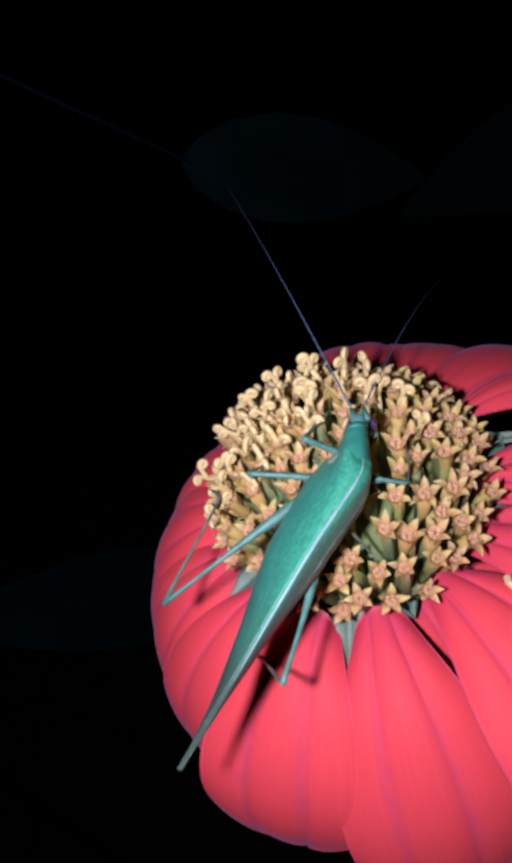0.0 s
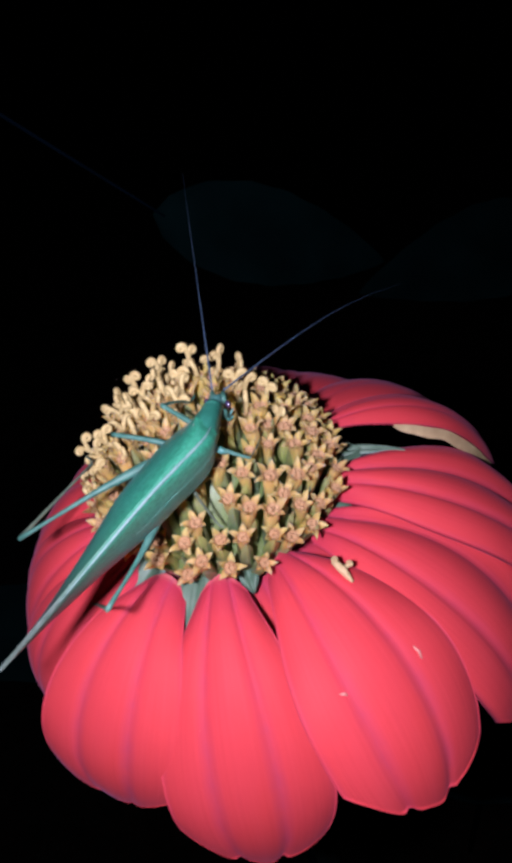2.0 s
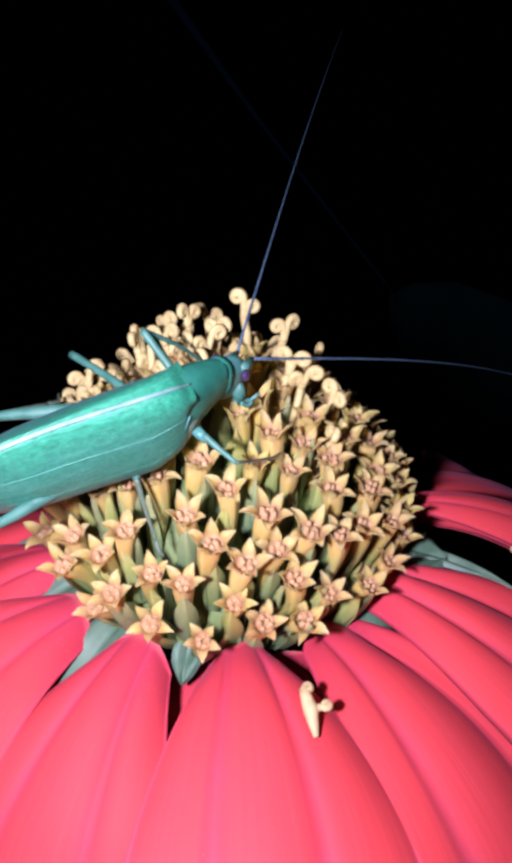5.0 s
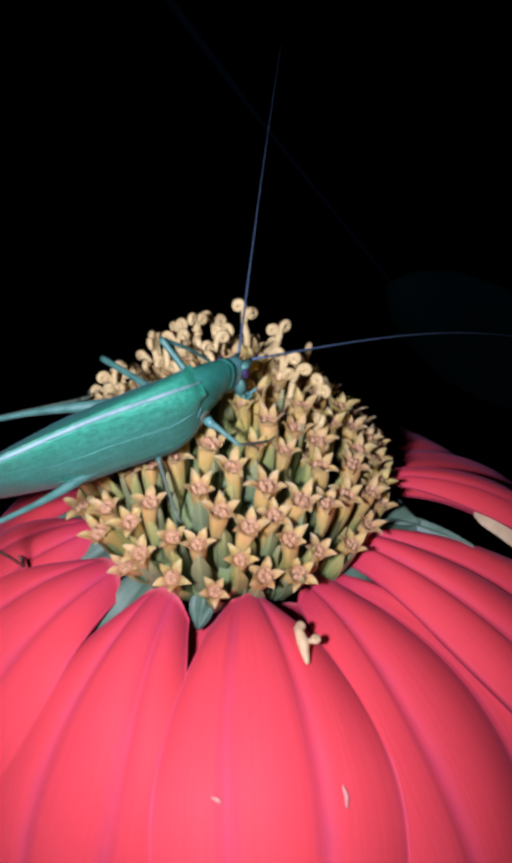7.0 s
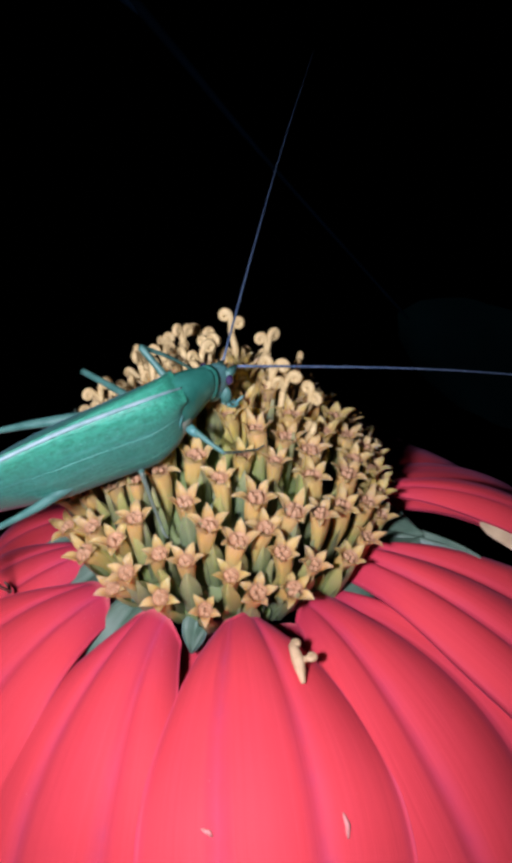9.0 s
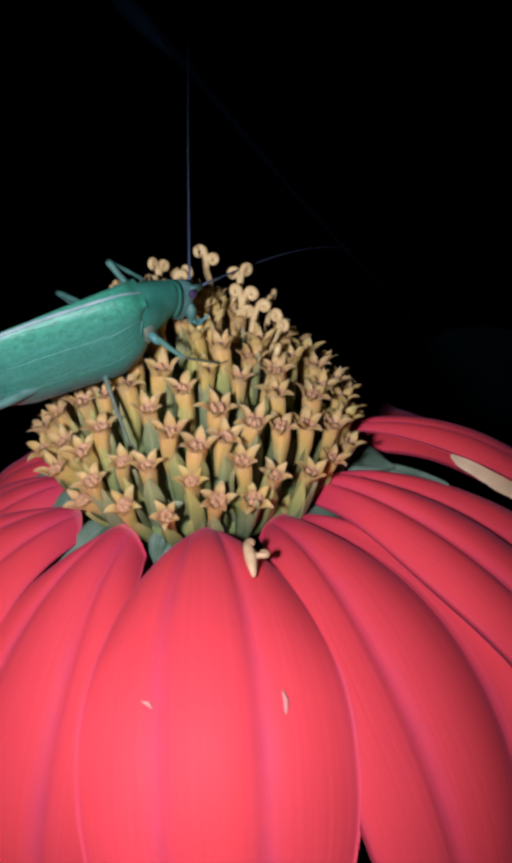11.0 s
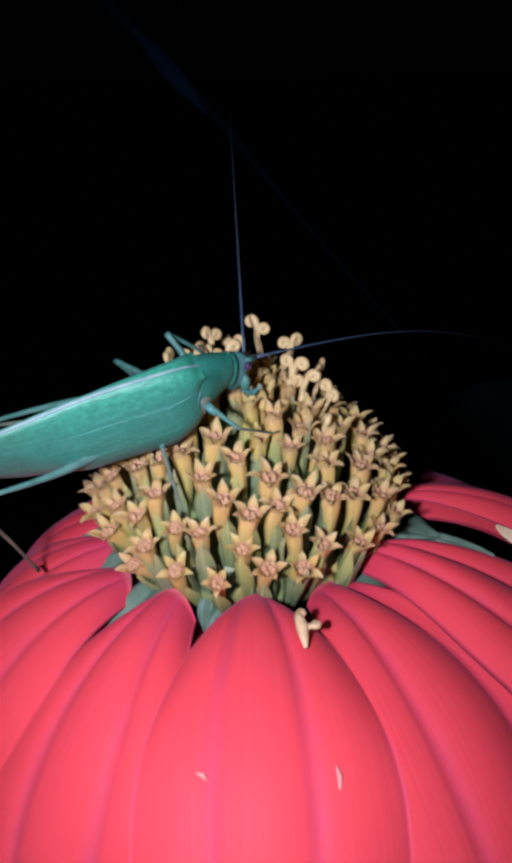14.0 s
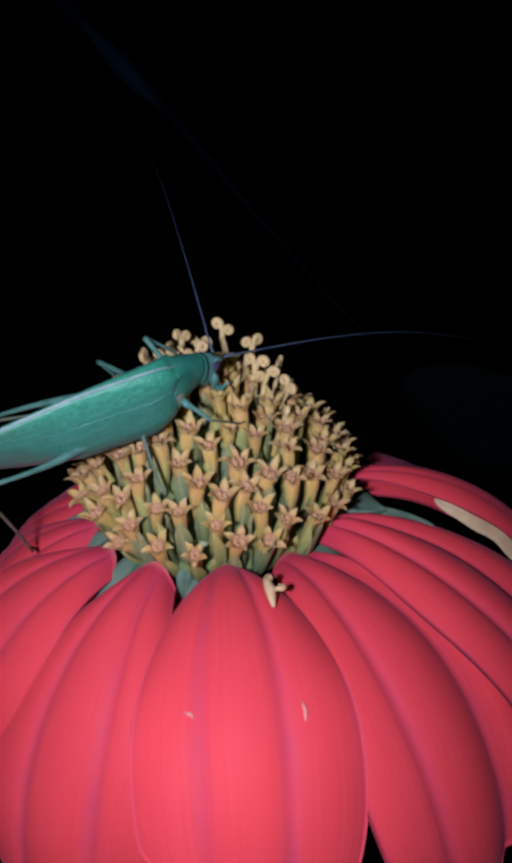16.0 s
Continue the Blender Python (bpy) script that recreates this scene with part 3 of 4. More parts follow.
def chaff_mesh(seed):
    """A pointed green scale, folded round the outer side of a floret: it stands on the origin and is hollow towards -x."""
    rng = random.Random(seed)
    sh = Shape()
    rows, low, uvs = [], [], []
    tall, wide = rng.uniform(0.36, 0.50), rng.uniform(58, 82)
    n, m = 10, 9
    for i in range(n):
        s = i / (n - 1)
        half = radians(wide) * (1 - s ** 2.6) * (0.85 + 0.3 * s) + 0.03
        r = 0.062 + 0.014 * s - 0.020 * s ** 4
        row, back = [], []
        for j in range(m):
            v = 2 * j / (m - 1) - 1
            a = half * v
            keel = 0.012 * math.exp(-(v / 0.22) ** 2)
            row.append(Vector(((r + keel) * math.cos(a) - 0.045, (r + keel) * math.sin(a), s * tall * (1 - 0.05 * v * v))) * U)
            back.append(Vector(((r + keel - 0.008) * math.cos(a) - 0.045, (r + keel - 0.008) * math.sin(a), s * tall * (1 - 0.05 * v * v))) * U)
        rows.append(row), low.append(back)
        uvs.append([(j / (m - 1), s) for j in range(m)])
    sh.grid(rows, 0, False, uvs), sh.grid(low, 0, False, uvs, flip=True)
    return sh.mesh("chaff_scale", [M["chaff"]])


# compass angle, radius and height of the mouths of the florets, tier by tier from the rim upwards
RIM_FLORETS = [(-162, 1.01, -0.04), (-149, 0.92, 0.08), (-138, 0.98, 0.01), (-123, 0.99, 0.01), (-111, 0.98, -0.13), (-103, 1.00, 0.06), (-92, 1.00, -0.05), (-78, 1.03, -0.07),
               (-62, 0.98, -0.02), (-70, 0.96, 0.10), (-43, 0.98, 0.06), (-30, 1.02, 0.01), (12, 0.97, 0.05)]
LOW_FLORETS = [(-172, 0.94, 0.11), (-110, 0.93, 0.18), (-94, 0.90, 0.16), (-84, 0.94, 0.18), (-53, 0.93, 0.17), (-11, 0.94, 0.15), (-22, 0.86, 0.21), (-136, 0.86, 0.24),
               (-177, 0.83, 0.27), (-157, 0.85, 0.26), (-104, 0.86, 0.32), (-77, 0.83, 0.33), (-67, 0.90, 0.28), (-45, 0.83, 0.33), (-35, 0.86, 0.27), (-11, 0.81, 0.31), (16, 0.87, 0.24)]
HIGH_FLORETS = [(-86, 0.78, 0.43), (12, 0.75, 0.36), (-73, 0.64, 0.49), (-86, 0.53, 0.55), (-57, 0.71, 0.39), (-40, 0.56, 0.47), (-59, 0.54, 0.54), (-28, 0.71, 0.39), (29, 0.57, 0.48),
                (-3, 0.44, 0.56), (-47, 0.46, 0.64), (-1, 0.62, 0.47), (-25, 0.50, 0.53)]


def floret_mouths():
    """All mouths: those told apart singly, and a golden-angle spiral that fills the rest of the cone."""
    rng = random.Random(21)
    out = []
    for az, r, h in RIM_FLORETS + LOW_FLORETS + HIGH_FLORETS:
        out.append(Vector((r * math.cos(radians(az)), r * math.sin(radians(az)), h)))
    for total, gap in ((190, 0.148), (520, 0.152)):
        for i in range(total):
            r, h = dome_point(math.sqrt((i + 0.5) / total) ** 0.96)
            az = i * 2.39996 + rng.uniform(-0.05, 0.05)
            p = Vector((r * math.cos(az), r * math.sin(az), h + rng.uniform(-0.02, 0.02)))
            if min((p - o).length for o in out) > gap:
                out.append(p)
    return out


def build_disc():
    # receptacle under the florets
    sh = Shape()
    prof = [(0.02, 0.42), (0.18, 0.40), (0.36, 0.31), (0.52, 0.16), (0.65, -0.02), (0.75, -0.20), (0.83, -0.33), (0.80, -0.43), (0.4, -0.54)]
    sides = 40
    sh.grid([[Vector((r * math.cos(a), r * math.sin(a), h)) * U for a in (2 * math.pi * j / sides for j in range(sides))] for r, h in prof], 0, True, [[(j / sides, 0.12) for j in range(sides)] for _ in prof], flip=True)
    sh.cap(list(range(sides)), 0)
    place_part("receptacle", sh.mesh("receptacle", [M["chaff"]]), flower, "dark green domed receptacle")
    length = 0.42
    stars = [floret_mesh(100 + k, length, "star") for k in range(9)]
    buds = [floret_mesh(200 + k, length, "bud") for k in range(5)]
    curls = [stigma_mesh(300 + k, (0.0, 0.05, 0.02, 0.08, 0.01, 0.04, 0.06)[k], 1.45 + 0.2 * (k % 3)) for k in range(7)]
    scales = [chaff_mesh(400 + k) for k in range(7)]
    rng = random.Random(22)
    for mouth in floret_mouths():
        x, y, h = mouth
        r, az = math.hypot(x, y), math.atan2(y, x)
        rolled = (-0.45 * x + 0.9 * y) > 0.03 and h > 0.05 and (x < 0.2 or r < 0.60)
        e = radians(floret_rise(x, h) + rng.uniform(-4, 4))
        side = rng.uniform(-0.10, 0.10)
        d = Vector((math.cos(e) * math.cos(az + side), math.cos(e) * math.sin(az + side), math.sin(e)))
        turn = d.to_track_quat("Z", "Y").to_matrix().to_4x4() @ Matrix.Rotation(rng.uniform(0, 6.28), 4, "Z")
        ob = place_part("disc_floret", rng.choice(buds if rolled or h > 0.5 else stars), flower)
        size = rng.uniform(0.88, 1.06)
        ob.matrix_basis = Matrix.Translation((mouth - d * length * size) * U) @ turn @ Matrix.Scale(size, 4)
        if rolled and x < 0.08 and rng.random() < 0.62:
            st = place_part("stigma", rng.choice(curls), ob, "cream stigma with two rolled arms")
            st.matrix_basis = Matrix.Translation((0, 0, length * U)) @ Matrix.Rotation(rng.uniform(0, 6.28), 4, "Z")
        # two scales folded round it
        away = Vector((math.cos(az), math.sin(az), 0))
        away = (away - d * away.dot(d)).normalized()
        for spin in (rng.uniform(-0.7, 0.7), rng.choice((-1, 1)) * rng.uniform(1.5, 2.4)):
            sc = place_part("chaff_scale", rng.choice(scales), flower)
            out = Matrix.Rotation(spin, 3, d) @ away
            axes = Matrix((out, d.cross(out), d)).transposed().to_4x4()
            sc.matrix_basis = Matrix.Translation((mouth - d * (length + rng.uniform(0.0, 0.07)) + out * 0.026) * U) @ axes

    # small scales that close the ring under the lowest florets
    for i in range(44):
        az = 2 * math.pi * i / 44 + rng.uniform(-0.04, 0.04)
        e = radians(rng.uniform(60, 80))
        d = Vector((math.cos(e) * math.cos(az), math.cos(e) * math.sin(az), math.sin(e)))
        sc = place_part("chaff_scale", scales[i % 4], flower)
        sc.matrix_basis = Matrix.Translation(Vector((0.76 * math.cos(az), 0.76 * math.sin(az), -0.44)) * U) @ d.to_track_quat("Z", "Y").to_matrix().to_4x4() @ Matrix.Rotation(rng.uniform(0, 6.28), 4, "Z") @ Matrix.Scale(0.72, 4)


build_disc()

# tips of the tall styles that stand out over the cone
TALL = [(0.03, 0.36, 0.95), (0.265, 0.10, 0.80), (0.393, 0.10, 0.717), (0.504, 0.08, 0.68), (0.571, -0.08, 0.56), (-0.148, 0.20, 0.88), (0.165, 0.34, 0.865), (0.39, 0.41, 0.68), (-0.65, 0.45, 0.58), (-0.30, 0.20, 0.92), (-0.48, 0.42, 0.72), (-0.80, 0.25, 0.46), (-0.26, 0.50, 0.78), (-0.90, -0.05, 0.36), (-0.55, 0.10, 0.80)]


def build_tall():
    for k, tip in enumerate(TALL):
        tip = Vector(tip)
        d = Vector((tip.x * 0.45, tip.y * 0.45, 0.9)).normalized()
        reach = 0.17 + 0.02 * (k % 3)
        turn = d.to_track_quat("Z", "Y").to_matrix().to_4x4() @ Matrix.Rotation(k * 1.7, 4, "Z")
        ob = place_part("disc_floret", floret_mesh(500 + k, 0.42, "bud"), flower)
        ob.matrix_basis = Matrix.Translation((tip - d * (0.42 + reach + 0.10)) * U) @ turn
        st = place_part("stigma", stigma_mesh(520 + k, reach, 1.45 + 0.15 * (k % 3), 0.02), ob, "cream stigma with two rolled arms")
        st.matrix_basis = Matrix.Translation((0, 0, 0.42 * U))


build_tall()


def sepal_mesh(L, w, seed, hook=0.0):
    """A pointed bract along +x with slightly rolled rims; hook: sideways bend of its tip."""
    sh = Shape()
    rows, low, uvs = [], [], []
    for i in range(19):
        s = i / 18
        b = w * (1 - s ** 2.2) * (0.8 + 0.4 * math.sin(s * 2.5)) + 0.004
        row, uvr = [], []
        for j in range(13):
            v = j / 6 - 1
            roll = 0.05 * abs(v) ** 1.5 * (1 - 0.6 * s) - 0.035 * max(0.0, abs(v) - 0.7) / 0.3
            row.append(Vector((s * L, b * v - hook * s * s, -0.10 * s * s * L + roll - 0.018 * math.exp(-(v / 0.12) ** 2) + 0.006 * math.sin(9 * s + seed + 2 * v))) * U)
            uvr.append((j / 12, s))
        rows.append(row), uvs.append(uvr)
        low.append([p - Vector((0, 0, 0.014 * U)) for p in row])
    sh.grid(rows, 0, False, uvs), sh.grid(low, 0, False, uvs, flip=True)
    return sh.mesh("sepal", [M["sepal"]])


# compass angle, length, half-width, radius of the foot, rise, sideways bend
SEPALS = [(-111, 0.56, 0.12, 0.78, -15, 0), (-138, 0.40, 0.12, 0.78, -16, 0), (-84, 0.20, 0.07, 0.80, -22, 0), (-28, 0.46, 0.20, 0.76, 6, 0), (7, 0.46, 0.36, 0.80, 19, 0.05), (11, 0.78, 0.07, 0.78, 14, 0.34),
          (-163, 0.38, 0.15, 0.78, -10, 0), (43, 0.4, 0.2, 0.72, 0, 0), (90, 0.4, 0.2, 0.72, 0, 0), (143, 0.4, 0.2, 0.72, 0, 0)]


def build_green():
    for k, (az, L, w, r, up, hook) in enumerate(SEPALS):
        ob = place_part("sepal", sepal_mesh(L, w, k, hook), flower, "grey-green pointed bract between the petals")
        a = radians(az)
        ob.matrix_basis = Matrix.Translation(Vector((r * math.cos(a), r * math.sin(a), -0.36)) * U) @ Matrix.Rotation(a, 4, "Z") @ Matrix.Rotation(radians(-up), 4, "Y")
    sh = Shape()
    path = smooth_path([(0, 0, -0.35 * U), (0.05 * U, 0.1 * U, -3 * U), (0.01, 0.012, -0.25), (-0.01, 0.02, -0.55), (0.0, 0.03, -0.90)], 40)
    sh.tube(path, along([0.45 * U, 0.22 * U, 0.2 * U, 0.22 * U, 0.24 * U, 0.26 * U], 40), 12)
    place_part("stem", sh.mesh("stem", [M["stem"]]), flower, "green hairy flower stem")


build_green()


# ---- fallen floret ----
def build_fallen():
    fallen = empty("fallen_floret", HEAD)
    tagged(fallen, "small dry yellow floret lying on a red petal", "floret")
    sh = Shape()
    b, e = Vector((0.700, -1.110, -0.090)), Vector((0.795, -1.165, -0.100))
    c, a = Vector((0.748, -1.190, -0.105)), Vector((0.795, -1.290, -0.138))
    sh.tube([p * U for p in (a, a.lerp(c, 0.5), c, c.lerp(b, 0.6), b)], [r * U for r in (0.011, 0.024, 0.034, 0.027, 0.023)], 8)
    sh.tube([p * U for p in (c, c.lerp(e, 0.5), e)], [r * U for r in (0.022, 0.018, 0.016)], 8)
    for m in (b, e):
        pts = [m + Vector((0.018 * (1 - 0.05 * i) * math.cos(i * 0.6 + 3.6) + 0.012, 0.018 * (1 - 0.05 * i) * math.sin(i * 0.6 + 3.6) + 0.008, 0.005)) for i in range(12)]
        sh.tube([p * U for p in pts], [0.0165 * U] * 12, 8)
    place_part("dry_tube", sh.mesh("dry_tube", [M["dry"]]), fallen)


build_fallen()


def on_petal(petal, p, lift):
    """The point of a petal's skin nearest to p, raised by lift (both in disc radii)."""
    m = petal.matrix_basis
    near = min(petal.data.vertices, key=lambda v: (m @ v.co - Vector(p) * U).length_squared)
    nor = m.to_3x3() @ near.normal
    if nor.z < 0:
        nor = -nor
    at = m @ near.co
    flat = Vector(p) * U - at
    return at + flat - nor * flat.dot(nor) + nor * (lift * U)


def build_flecks():
    """Small pale flecks of dust stuck on the front petal."""
    front = [ob for ob in flower.children if ob.name == "petal"][0]
    for p, q in (((1.05, -1.73, -0.42), (1.09, -1.81, -0.455)), ((0.48, -1.90, -0.52), (0.53, -1.91, -0.53))):
        fleck = empty("dust_fleck", HEAD)
        tagged(fleck, "tiny pale fleck stuck to a red petal", "fleck")
        sh = Shape()
        a, b = on_petal(front, p, 0.008), on_petal(front, q, 0.006)
        sh.tube([a, a.lerp(b, 0.5) + Vector((0.001, -0.0005, 0.002)) * 0.1, b], [0.006 * U, 0.013 * U, 0.007 * U], 8)
        place_part("flake", sh.mesh("flake", [M["fleck"]]), fleck)


build_flecks()


# ---- katydid ----
katydid = empty("katydid", HEAD)
tagged(katydid, "slender green katydid with long folded wings resting on the flower", "insect")


def loft(name, path, rings, mats, parent, label="", slot=0):
    """A closed body through rings of (side, up) points set square to a path."""
    sh = Shape()
    n = len(path)
    rows = []
    for i, p in enumerate(path):
        t = (path[min(i + 1, n - 1)] - path[max(i - 1, 0)]).normalized()
        side = t.cross(Vector((0, 0, 1))).normalized()
        up = side.cross(t)
        rows.append([(p + side * a + up * b) * U for a, b in rings[i]])
    k = len(rows[0])
    st = sh.grid(rows, slot, True, [[(i / (n - 1), j / k) for j in range(k)] for i in range(n)], flip=True)
    sh.cap(list(range(st, st + k)), slot)
    end = st + (n - 1) * k
    sh.cap(list(range(end, end + k)), slot, True)
    return place_part(name, sh.mesh(name, mats), parent, label)


def oval(a, b, n=16, flat=0.0):
    return [(a * math.cos(t), b * math.sin(t) * (1 - flat * (math.sin(t) < 0))) for t in (2 * math.pi * j / n for j in range(n))]


ANTENNA_L = Vector((0.10, -0.20, 0.95))
ANTENNA_R = Vector((0.175, -0.21, 0.935))
RIDGE = [(0.015, -0.65, 1.046), (-0.060, -0.80, 1.058), (-0.405, -1.073, 0.970), (-0.759, -1.345, 0.845), (-1.108, -1.62, 0.72), (-1.45, -1.88, 0.60)]
LEAN = 34                                # the katydid leans over to its right side


def wing_axes(t):
    right = -t.cross(Vector((0, 0, 1))).normalized()
    up = (Vector((0, 0, 1)) - t * t.z).normalized()
    c, w = math.cos(radians(LEAN)), math.sin(radians(LEAN))
    return right * c - up * w, up * c + right * w


def blob(name, centre, size, mat, parent, label=""):
    me = bpy.data.meshes.new(name)
    bm = bmesh.new()
    bmesh.ops.create_uvsphere(bm, u_segments=14, v_segments=10, radius=1)
    for v in bm.verts:
        v.co = Vector((v.co.x * size[0], v.co.y * size[1], v.co.z * size[2])) * U + Vector(centre) * U
    for f in bm.faces:
        f.smooth = True
    bm.to_mesh(me), bm.free()
    me.materials.append(mat)
    return place_part(name, me, parent, label)


def build_katydid():
    n = 46
    ridge = smooth_path(RIDGE, n)
    t = (ridge[-1] - ridge[0]).normalized()
    right, up = wing_axes(t)
    # abdomen under the wings
    mid = [p - up * 0.27 for p in ridge[0:32]]
    rings = [oval(a, b) for a, b in zip(along([0.10, 0.14, 0.14, 0.12, 0.08, 0.03], 32), along([0.13, 0.17, 0.16, 0.13, 0.08, 0.03], 32))]
    loft("abdomen", mid, rings, [M["belly"]], katydid, "grey-green belly")
    ahead = Vector((0.335, 0.942, -0.05)).normalized()
    out = Vector((0.942, -0.335, -0.34)).normalized()
    out = (out - ahead * out.dot(ahead)).normalized()
    over = out.cross(ahead)

    def shell(name, spine, widths, depths, mat, parent, label, n=12, square=0.75):
        """A body hung from its top line, with boxy cross-sections that lean with the katydid."""
        path, sh, k = smooth_path(spine, n), Shape(), 22
        rows = []
        for p, a, b in zip(path, along(widths, n), along(depths, n)):
            ring = []
            for j in range(k):
                w = 2 * math.pi * j / k
                c, e = math.cos(w), math.sin(w)
                c, e = math.copysign(abs(c) ** square, c), math.copysign(abs(e) ** square, e)
                ring.append((p + out * (a * c * (1 - 0.22 * max(0.0, e))) + over * (b * 0.5 * (e - 1))) * U)
            rows.append(ring)
        st = sh.grid(rows, 0, True, flip=True)
        sh.cap(list(range(st, st + k)), 0)
        sh.cap(list(range(st + (n - 1) * k, st + n * k)), 0, True)
        return place_part(name, sh.mesh(name, [M[mat]]), parent, label)

    shell("pronotum", [(-0.055, -0.745, 1.062), (0.005, -0.63, 1.056), (0.055, -0.50, 1.036), (0.093, -0.395, 1.010)], [0.096, 0.118, 0.110, 0.090, 0.071], [0.26, 0.34, 0.31, 0.25, 0.195], "body", katydid, "smooth green saddle-shaped pronotum")
    shell("collar", [(0.083, -0.414, 1.016), (0.094, -0.392, 1.011), (0.104, -0.370, 1.006)], [0.0755, 0.0770, 0.0755], [0.207, 0.214, 0.220], "body", katydid, "narrow seam behind the head", 3)
    hd = shell("head", [(0.094, -0.390, 1.003), (0.113, -0.345, 1.003), (0.135, -0.298, 0.985), (0.150, -0.270, 0.95)], [0.068, 0.074, 0.070, 0.052, 0.028], [0.19, 0.24, 0.245, 0.21, 0.12], "face", katydid, "green head with violet eyes", 11, 0.85)
    for c in ((0.044, -0.355, 0.982), (0.186, -0.370, 0.938)):
        blob("eye", c, (0.020, 0.026, 0.027), M["eye"], hd, "shiny violet eye")
    for a, b in (((0.090, -0.325, 0.955), ANTENNA_L), ((0.155, -0.325, 0.935), ANTENNA_R)):
        sh = Shape()
        a = Vector(a)
        sh.tube([a * U, a.lerp(b, 0.35) * U, a.lerp(b, 0.7) * U, b * U], [0.026 * U, 0.027 * U, 0.019 * U, 0.009 * U], 9)
        place_part("antenna_socket", sh.mesh("antenna_socket", [M["leg"]]), hd)
    blob("mouthparts", (0.146, -0.318, 0.815), (0.032, 0.027, 0.052), M["leg"], hd, "pale blue-green mouthparts")
    # pale hind margin of the pronotum's side lobe
    sh = Shape()
    c0 = Vector((-0.010, -0.660, 1.056))
    pts = [c0 + out * (0.118 * math.cos(q) ** 0.75) + over * (0.168 * (math.copysign(abs(math.sin(q)) ** 0.75, math.sin(q)) - 1)) - ahead * (0.02 * math.cos(q)) for q in (radians(10 - 95 * k / 13) for k in range(14))]
    sh.tube([p * U for p in pts], along([0.003 * U, 0.008 * U, 0.013 * U, 0.012 * U, 0.003 * U], 14), 8)
    place_part("pronotum_lobe", sh.mesh("pronotum_lobe", [M["face"]]), katydid, "pale margin of the pronotum's side lobe")
    sh = Shape()
    c, e = Vector((0.055, -0.650, 0.80)), Vector((0.110, -0.670, 0.765))
    sh.tube([c * U, c.lerp(e, 0.5) * U, e * U], [0.026 * U, 0.024 * U, 0.014 * U], 9)
    place_part("hip", sh.mesh("hip", [M["face"]]), katydid, "pale blue-green hip of a front leg")
    for pts in (((0.150, -0.310, 0.775), (0.185, -0.275, 0.750), (0.222, -0.245, 0.780)), ((0.130, -0.320, 0.770), (0.150, -0.285, 0.742), (0.176, -0.255, 0.755)), ((0.165, -0.340, 0.775), (0.188, -0.322, 0.750), (0.210, -0.300, 0.765))):
        sh = Shape()
        sh.tube([p * U for p in smooth_path(pts, 8)], along([0.011 * U, 0.009 * U, 0.007 * U], 8), 7)
        place_part("palp", sh.mesh("palp", [M["face"]]), hd)
    # wings: a steep roof of two forewings that meet in a ridge
    us = (0, 0.10, 0.25, 0.45, 0.65, 0.82, 0.94, 1)
    for sgn in (1, -1):
        sh = Shape()
        outer, inner, uvs = [], [], []
        for i, p in enumerate(ridge):
            u = i / (n - 1)
            big = float(np.interp(u, us, (0.50, 0.86, 1.14, 1.00, 0.52, 0.21, 0.085, 0.015)))
            deep = big + float(np.interp(u, (0, 0.2, 0.4, 0.6, 0.8, 1), (0.02, 0.04, 0.15, 0.20, 0.10, 0.01)))
            flat = float(np.interp(u, (0, 0.12, 0.4, 1), (0.072, 0.058, 0.020, 0.006)))
            prof = [(-0.012 * sgn, 0.0), (flat, -0.006), (flat + 0.050 * big, -0.07 * deep), (0.135 * big, -0.17 * deep), (0.165 * big, -0.27 * deep), (0.165 * big, -0.34 * deep), (0.145 * big, -0.40 * deep)]
            fine = smooth_path([(a, b, 0) for a, b in prof], 15)
            drop = 0.0 if sgn > 0 else -0.006
            outer.append([(p + right * (sgn * q.x) + up * (q.y + drop)) * U for q in fine])
            inner.append([(p + right * (sgn * (q.x - 0.006)) + up * (q.y - 0.008 + drop)) * U for q in fine])
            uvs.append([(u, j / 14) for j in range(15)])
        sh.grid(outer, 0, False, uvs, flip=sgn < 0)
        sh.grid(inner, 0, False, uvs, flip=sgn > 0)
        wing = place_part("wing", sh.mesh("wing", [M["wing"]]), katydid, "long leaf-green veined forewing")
        # a fine pale vein along the side of the wing
        if sgn < 0:
            continue
        for j, i0, i1, r in ((6, 4, 24, 0.0020), (9, 8, 24, 0.0008)):
            sh = Shape()
            pts = [outer[i][j] for i in range(i0, i1)]
            sh.tube(pts, along([0.0006 * U, r * U, r * 0.6 * U, r * 0.9 * U, 0.0004 * U], len(pts)), 5)
            place_part("vein", sh.mesh("vein", [M["vein"]]), wing)
    sh = Shape()
    pts = [(p + up * 0.002 + right * float(np.interp(i / (n - 1), (0, 0.15, 0.4, 1), (0.030, 0.020, 0.006, 0.0)))) * U for i, p in enumerate(ridge)][:36]
    sh.tube(pts, along([0.004 * U, 0.008 * U, 0.011 * U, 0.008 * U, 0.001 * U], 36), 8)
    place_part("wing_rib", sh.mesh("wing_rib", [M["ridge"]]), katydid, "pale glossy rib along the folded wings")
    sh = Shape()
    a = Vector(RIDGE[0]) + up * 0.007
    rows = []
